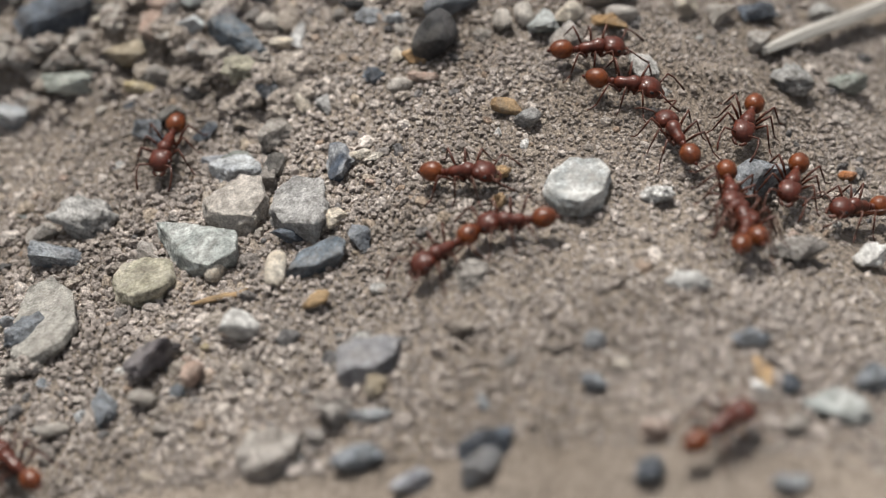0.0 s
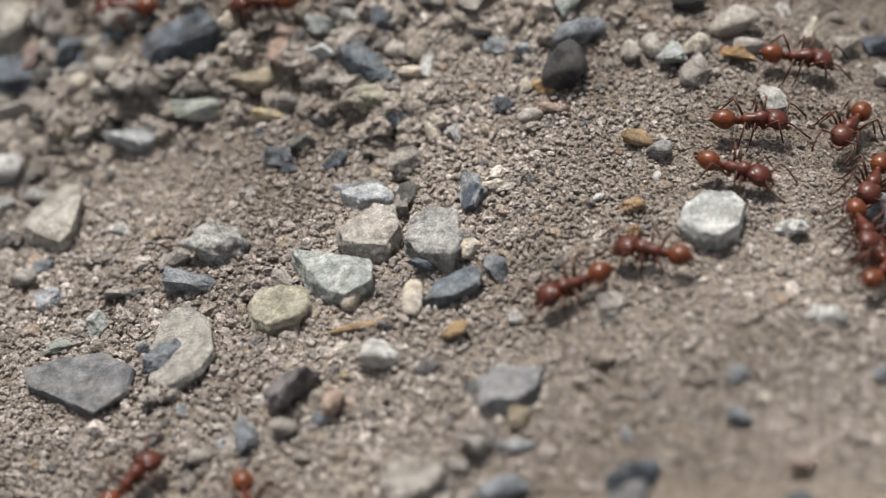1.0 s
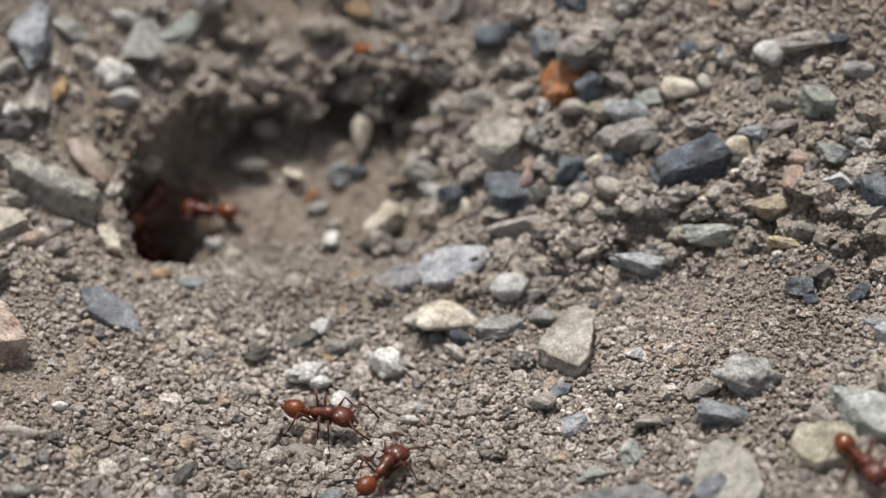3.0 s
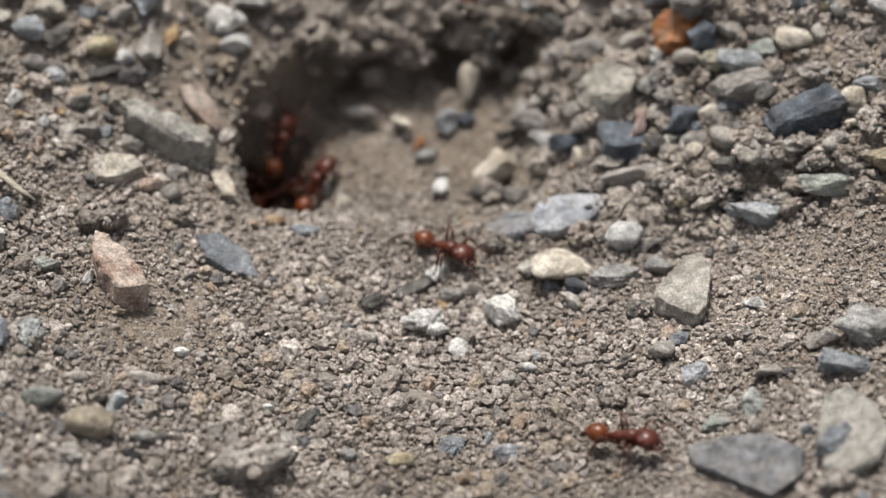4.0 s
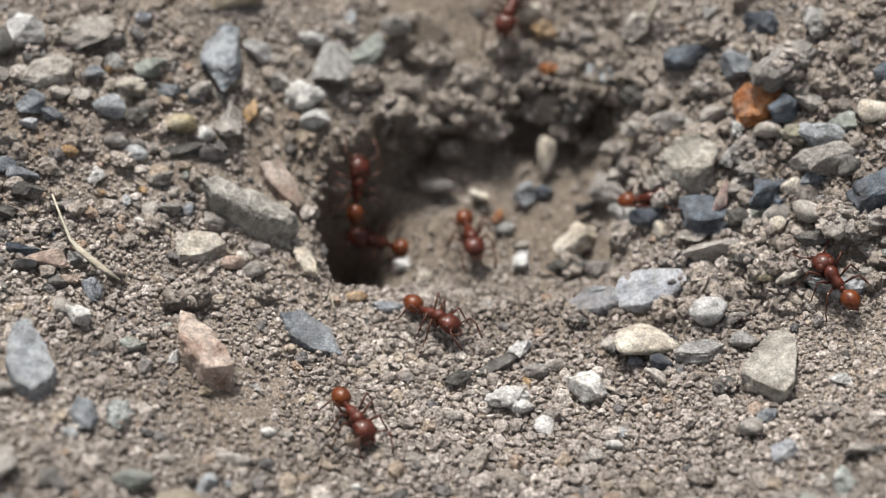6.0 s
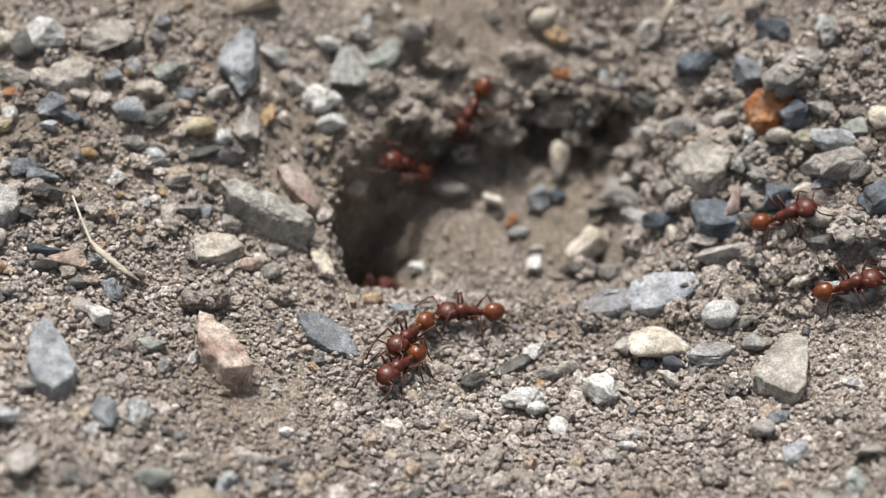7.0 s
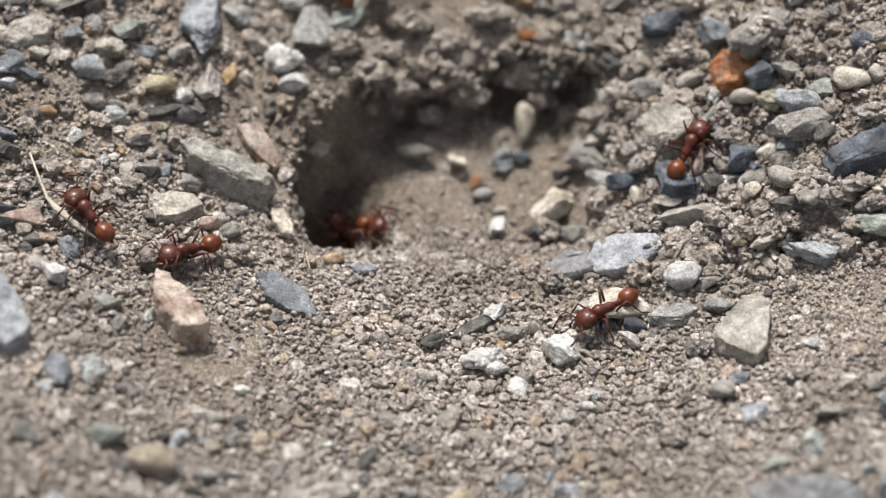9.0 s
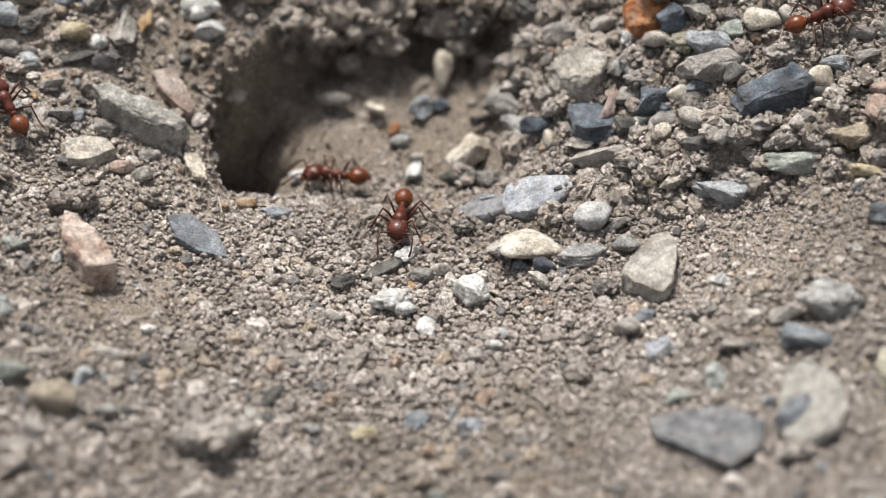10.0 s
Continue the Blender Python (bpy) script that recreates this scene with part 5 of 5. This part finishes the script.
def go(n, rows):
    """Key ant n through rows of seconds, x, y (mm) and heading; its legs swing in two tripods while it walks."""
    ant = ANTS[n - 1]
    keys = []
    for t, x, y, yaw, *drop in rows:
        c, s = math.cos(radians(yaw)), math.sin(radians(yaw))
        z, zf, zb = stand(x, y), stand(x + 2.6 * c, y + 2.6 * s), stand(x - 2.6 * c, y - 2.6 * s)
        zl, zr = stand(x - 2.0 * s, y + 2.0 * c), stand(x + 2.0 * s, y - 2.0 * c)
        rise = math.degrees(math.atan2(zf - zb, 5.2))
        roll = math.degrees(math.atan2(zl - zr, 4.0))
        mid = 0.4 * z + 0.3 * (zf + zb) - sum(drop)
        turn = Matrix.Rotation(radians(yaw), 4, "Z") @ Matrix.Rotation(radians(-rise), 4, "Y") @ Matrix.Rotation(radians(0.6 * roll), 4, "X")
        keys.append((t, Matrix.Translation((x * MM, y * MM, (mid + 0.1) * MM)) @ turn))
    walk(ant, keys)
    spans = []
    for a, b in zip(rows, rows[1:]):
        pace = math.hypot(b[1] - a[1], b[2] - a[2]) / max(b[0] - a[0], 0.01)
        spans.append((a[0], b[0], pace))
    legs = [c for c in ant.children if c.name.startswith("leg")]
    for k, leg in enumerate(sorted(legs, key=lambda o: (o.location.y, o.location.x))):
        phase = 1 if k in (0, 2, 4) else -1
        home = Vector(leg.location)
        swing = [(0.0, pose(*home))]
        step = 0
        t = 0.1
        while t < 9.95:
            pace = next((p for a, b, p in spans if a <= t < b), 0.0)
            if pace > 4.0:
                step += 1
                d = phase * (1 if step % 2 else -1) * min(24.0, 8.0 + 0.5 * pace)
                swing.append((t, pose(*home, -6.0 * (1 if d > 0 else 0) * (1 if home.y < 0 else -1), 0, d * (1 if home.y < 0 else -1))))
            elif step:
                swing.append((t, pose(*home)))
                step = 0
            t += 0.1
        swing.append((10.0, swing[-1][1]))
        walk(leg, swing)


def stand(x, y):
    """The height on which feet rest, mm; over the tunnel mouth they cling to its wall."""
    z, _, _ = relief(x, y)
    return z + 8.0 * pit(x, y) + 4.5 * burrow(x, y) + 0.75


def motions():
    go(1, [(0, 80.9, -1.3, 3), (0.2, 81.0, -0.7, -0), (0.4, 81.7, 2.2, 37), (0.5, 84.7, 3.7, 36), (0.7, 84.7, 3.3, 11), (0.8, 87.9, 2.9, 2), (1, 88.0, 2.3, -1), (1.2, 88.4, 4.2, 10), (1.5, 87.6, 0.8, -7), (10, 87.6, 0.8, -7)])
    go(2, [(0, 83.4, -5.8, -15), (0.5, 84.4, -6.4, -6), (1, 83.0, -6.2, -0), (1.5, 78.9, -7.2, 17), (1.8, 77.6, -6.9, 6), (10, 77.6, -6.9, 6)])
    go(3, [(0, 69.5, -14.9, -17), (0.2, 72.3, -11.9, 25), (0.3, 73.6, -11.3, 31), (0.4, 76.8, -9.3, 34), (0.5, 78.7, -7.3, 25), (0.6, 79.9, -5.8, 16), (0.7, 79.3, -6.9, -0), (0.8, 78.5, -9.2, -5), (1, 80.9, -12.5, -29), (1.2, 84.2, -13.9, -21), (1.5, 87.7, -15.6, -17), (10, 87.7, -15.6, -17)])
    go(4, [(0, 86.6, -12.0, 110), (0.3, 85.1, -13.4, 150), (0.5, 85.0, -12.7, 207), (0.8, 85.0, -11.6, 199), (1, 91.0, -6.0, 238), (1.5, 94.1, -4.4, 233), (10, 94.1, -4.4, 233)])
    go(5, [(0, 92.9, -9.1, -111), (0.5, 91.4, -11.1, -109), (1, 91.9, -12.8, -113), (1.5, 92.6, -12.0, -116), (10, 92.6, -12.0, -116)])
    go(6, [(0, 89.9, -18.5, -92), (0.5, 89.8, -19.1, -82), (1, 89.7, -19.4, -86), (10, 89.7, -19.4, -86)])
    go(7, [(0, 95.7, -16.1, -110), (0.5, 96.4, -14.9, -111), (1, 96.9, -15.1, -112), (10, 96.9, -15.1, -112)])
    go(8, [(0, 90.6, -24.0, 74), (0.5, 90.9, -24.5, 56), (1, 91.0, -24.3, 50), (10, 91.0, -24.3, 50)])
    go(9, [(0, 90.8, -22.5, 105), (0.5, 90.8, -22.6, 99), (1, 90.9, -22.5, 99), (10, 90.9, -22.5, 99)])
    go(10, [(0, 100.5, -18.0, -153), (0.5, 98.5, -19.3, -166), (1, 97.9, -19.5, -164), (10, 97.9, -19.5, -164)])
    go(11, [(0, 67.3, -23.9, -147), (0.5, 67.8, -23.3, -176), (1, 66.5, -23.9, -160), (1.5, 67.1, -23.7, -166), (1.8, 66.5, -23.7, -170), (2, 66.0, -24.5, -160), (2.5, 65.8, -24.0, -163), (10, 65.8, -24.0, -163)])
    go(12, [(0, 72.8, -21.8, 176), (0.5, 73.4, -21.2, 165), (1, 72.8, -21.4, 155), (1.5, 72.7, -22.6, 203), (1.8, 72.1, -22.8, 202), (2.5, 70.7, -21.9, 187), (10, 70.7, -21.9, 187)])
    go(13, [(0, 44.9, -3.4, -106), (0.3, 40.7, -12.1, -96), (0.5, 39.8, -22.8, -104), (0.6, 38.9, -24.3, -91), (0.9, 40.7, -36.1, -80), (1.1, 41.4, -42.0, -79), (1.5, 43.2, -45.5, -79), (2.2, 30.0, -80.0, -90), (10, 30.0, -80.0, -90)])
    go(14, [(0, 33.8, -36.3, 129), (0.5, 31.8, -36.4, 166), (0.7, 31.5, -34.9, 100), (0.9, 31.2, -33.5, 34), (1, 32.0, -34.6, 47), (1.2, 34.3, -32.8, 47), (1.5, 37.8, -30.1, 46), (1.8, 42.6, -28.3, 46), (2, 45.8, -25.3, 44), (2.2, 49.3, -28.6, 36), (2.4, 52.9, -26.6, 50), (2.6, 54.2, -27.3, 38), (3.2, 60.3, -29.1, 43), (10, 60.3, -29.1, 43)])
    go(15, [(0, 85.9, -46.5, 36), (0.3, 85.5, -44.3, 42), (0.5, 88.0, -43.0, 39), (0.6, 87.6, -42.6, 32), (1, 92.7, -39.9, 33), (10, 92.7, -39.9, 33)])
    go(16, [(0, 22.0, 60.0, -100), (0.5, 37.0, 12.1, -151), (1, 28.9, 18.7, -199), (1.2, 24.0, 21.7, -194), (1.5, 16.5, 24.4, -210), (1.6, 14.1, 23.7, -212), (1.8, 11.5, 24.5, -225), (2, 9.4, 25.9, -228), (2.2, 7.1, 25.3, -204), (2.4, 4.0, 25.8, -167), (2.5, 1.4, 25.3, -168), (2.7, -4.6, 23.2, -165), (3, -10.8, 23.7, -203), (3.2, -11.9, 23.1, -205), (3.75, -10.4, 22.0, -274), (4.3, -8.8, 20.0, -343), (4.4, -6.6, 20.3, -344), (4.5, -6.8, 19.8, -333), (4.8, -3.5, 22.8, -331), (5, 0.9, 24.9, -324), (5.2, 4.7, 24.3, -346), (5.4, 4.9, 24.9, -346), (5.5, 5.5, 25.1, -341), (5.7, 8.9, 23.9, -394), (6.8, 22.4, 15.3, -369), (7, 24.6, 14.4, -359), (7.2, 27.6, 14.3, -360), (7.4, 28.5, 16.2, -350), (7.5, 28.9, 16.2, -347), (7.8, 34.1, 14.6, -352), (8.4, 62.0, 38.0, -330), (10, 62.0, 38.0, -330)])
    go(17, [(0, 32.0, 62.0, -60), (0.5, 43.4, 14.5, -202), (1, 41.7, 14.9, -192), (1.1, 43.0, 14.0, -126), (1.2, 44.3, 13.1, -60), (1.4, 48.5, 8.2, -45), (1.5, 45.8, 9.9, -36), (1.6, 48.2, 5.0, -54), (1.8, 47.4, 3.0, -83), (2, 48.9, -4.4, -82), (2.2, 46.8, -11.7, -84), (2.4, 46.0, -17.4, -83), (2.5, 46.6, -20.4, -68), (2.6, 47.5, -22.8, -78), (3, 45.7, -21.6, -63), (3.2, 46.0, -26.3, -72), (4.2, 45.0, -85.0, -90), (10, 45.0, -85.0, -90)])
    go(18, [(0, -75.0, -5.0, 0), (2, -20.6, -9.2, 43), (2.4, -12.1, -6.3, 49), (2.5, -9.5, -6.1, 53), (2.7, -4.7, -2.8, 31), (3, 1.4, -7.3, -16), (3.2, 2.6, -8.1, -18), (4.3, 22.1, -22.2, -25), (4.6, 25.9, -29.5, -55), (5.2, 40.0, -80.0, -90), (10, 40.0, -80.0, -90)])
    go(19, [(0, -30.0, -85.0, 60), (1.8, -28.0, -60.0, 60), (2.5, -2.5, -28.5, 63), (3, 6.9, -14.4, 55), (3.2, 8.8, -8.9, 71), (3.75, 4.5, 1.4, 6), (4.3, 0.1, 11.7, -58), (4.5, -1.1, 11.9, -44), (4.8, -6.3, 13.2, -55), (5, -5.4, 13.1, -60), (5.2, -6.1, 14.9, -76), (5.5, -5.0, 21.2, -60), (5.7, -5.2, 23.3, -60), (6.25, -0.9, 16.9, -104), (6.8, 3.4, 10.5, -148), (7, -5.7, 8.8, -172), (7.1, -6.5, 9.4, -102), (7.2, -7.3, 10.0, -32), (7.4, -8.6, 17.5, -61), (7.5, -8.8, 16.4, -66), (7.6, -8.3, 15.4, -58), (7.8, -10.7, 17.7, -69), (8, -11.5, 12.5, -19), (8.2, -11.8, 10.5, -19), (8.35, -12.9, 9.9, -98), (8.5, -13.9, 9.3, -178), (8.6, -16.8, 8.9, -170), (8.8, -22.9, 10.0, -181), (9, -27.4, 5.7, -144), (9.2, -33.5, 3.4, -163), (9.4, -35.7, 1.4, -161), (9.5, -38.2, -0.6, -175), (10, -44.4, -2.2, -176)])
    go(20, [(0, -18.4, 22.7, 0, 11), (3.6, -17.9, 22.6, 0, 11), (4.3, -13.2, 22.6, 129), (4.4, -13.7, 23.0, 207), (4.5, -14.2, 23.2, 285), (4.8, -14.2, 22.8, 288), (5, -12.8, 11.6, 277), (5.2, -13.5, 6.3, 272), (5.4, -15.0, -1.1, 269), (5.5, -15.2, -2.7, 264), (5.7, -14.5, -7.4, 271), (6.25, -14.0, -4.5, 333), (6.8, -13.5, -1.6, 396), (6.86667, -12.9, -0.8, 341), (6.93333, -12.4, 0.1, 287), (7, -11.8, 0.9, 233), (7.2, -11.8, -0.4, 252), (7.3, -11.1, 0.8, 330), (7.4, -10.4, 2.0, 407), (7.5, -7.8, 4.9, 406), (7.6, -3.4, 8.3, 398), (7.8, 2.8, 11.4, 399), (8, 6.5, 11.5, 406), (8.2, 7.4, 15.0, 397), (8.5, 15.7, 18.6, 381), (8.8, 20.6, 22.1, 395), (9, 19.3, 19.4, 415), (9.2, 22.9, 18.8, 339), (9.4, 26.5, 19.7, 369), (9.5, 30.1, 19.0, 374), (9.6, 33.5, 19.3, 375), (10, 39.2, 20.0, 368)])
    go(21, [(0, -18.8, 23.6, 0, 12), (4.5, -18.5, 22.6, 0, 11), (5, -17.5, 21.6, 15, 9), (5.2, -13.7, 22.8, -37), (5.4, -11.9, 19.0, -58), (5.5, -10.8, 18.9, -58), (5.7, -6.2, 12.6, -31), (6.8, -11.5, 4.4, -104), (7, -11.0, 5.0, -125), (7.2, -12.8, 3.7, -184), (7.4, -15.6, 3.5, -165), (7.5, -18.1, 2.5, -157), (7.6, -20.5, 2.6, -169), (7.8, -26.1, 5.8, -179), (8, -31.5, 5.5, -189), (8.2, -34.0, 5.8, -187), (8.5, -34.2, 5.9, -190), (8.8, -35.5, 7.1, -208), (9, -36.2, 7.7, -227), (9.5, -37.4, 9.7, -217), (10, -36.1, 13.8, -235)])
    go(22, [(0, -17.8, 24.4, 60, 10), (3.6, -16.9, 23.9, 60, 8), (4.3, -14.0, 25.7, 79), (4.5, -14.4, 25.7, 68), (5, -14.7, 25.1, 65), (5.5, -15.3, 24.7, 62), (5.7, -15.5, 24.6, 63), (6.25, -14.2, 26.1, 136), (6.8, -12.8, 27.3, 210), (7, -12.4, 27.6, 209), (7.2, -12.5, 27.4, 209), (7.26667, -12.4, 27.5, 268), (7.33333, -12.3, 27.5, 328), (7.4, -12.2, 28.3, 388), (7.5, -12.4, 28.1, 395), (7.6, -12.1, 31.0, 370), (7.8, -11.9, 31.1, 445), (8, -12.9, 32.9, 451), (8.2, -12.1, 34.8, 460), (8.5, -13.6, 35.6, 484), (9, -15.8, 38.9, 496), (10, -15.8, 38.9, 496)])
    go(23, [(0, 75.0, 72.0, -120), (3.3, 70.0, 68.0, -120), (4.5, 45.4, -1.6, -202), (5, 45.4, -1.2, -201), (5.5, 38.9, 3.3, -197), (5.7, 30.0, 6.6, -199), (6.06667, 28.9, 7.4, -252), (6.43333, 27.7, 8.1, -306), (6.8, 26.6, 8.9, -359), (7, 29.9, 7.0, -360), (7.2, 34.7, 4.1, -375), (7.5, 37.6, 3.1, -376), (8.2, 72.0, 12.0, -360), (10, 72.0, 12.0, -360)])
    go(24, [(0, -20.0, 22.0, 20, 12), (4.4, -18.4, 23.3, 20, 11), (5, -14.9, 23.8, 15, 6.5), (5.5, -12.1, 24.1, 172), (5.7, -12.8, 24.5, 195), (6.25, -13.4, 22.0, 141), (6.8, -13.9, 19.6, 87), (7, -13.9, 19.0, 81), (7.5, -13.1, 23.4, 24), (7.8, -13.7, 18.0, 73), (8, -13.6, 23.3, 24), (8.5, -13.2, 22.3, -3), (9, -10.1, 19.9, -65), (9.2, -8.9, 18.7, -64), (9.5, -7.4, 16.5, -35), (9.6, -7.4, 14.2, -32), (9.8, -7.0, 15.5, -111), (10, -6.7, 16.8, -190)])
    go(25, [(0, 80.0, 75.0, -140), (5.7, 72.0, 62.0, -140), (7.2, 39.8, 10.5, -197), (7.8, 34.9, 8.2, -199), (8, 27.5, 8.9, -183), (8.2, 20.7, 9.9, -203), (8.4, 18.6, 12.4, -217), (8.5, 17.8, 13.1, -231), (8.6, 18.1, 12.4, -224), (8.8, 15.0, 8.9, -152), (9, 10.7, 3.7, -151), (9.2, 2.5, 5.5, -182), (9.4, -1.3, 8.1, -104), (9.5, -1.8, 9.2, -82), (9.8, -1.5, 11.0, -90), (10, 0.1, 9.1, -96)])
    go(26, [(0, 8.0, 80.0, -95), (4.5, 8.0, 70.0, -95), (5.7, 1.5, 43.7, -112), (6.8, -3.3, 35.6, -110), (7, -5.0, 33.4, -138), (7.2, -5.5, 30.8, -90), (7.5, -3.9, 30.3, -94), (7.6, -4.2, 29.5, -99), (7.8, -5.9, 27.4, -118), (8, -9.1, 25.5, -177), (8.5, -12.4, 24.3, -170, 4), (9, -14.9, 23.8, -175, 6), (9.5, -14.4, 23.1, -190, 6), (10, -14.9, 22.4, -210, 7)])


motions()
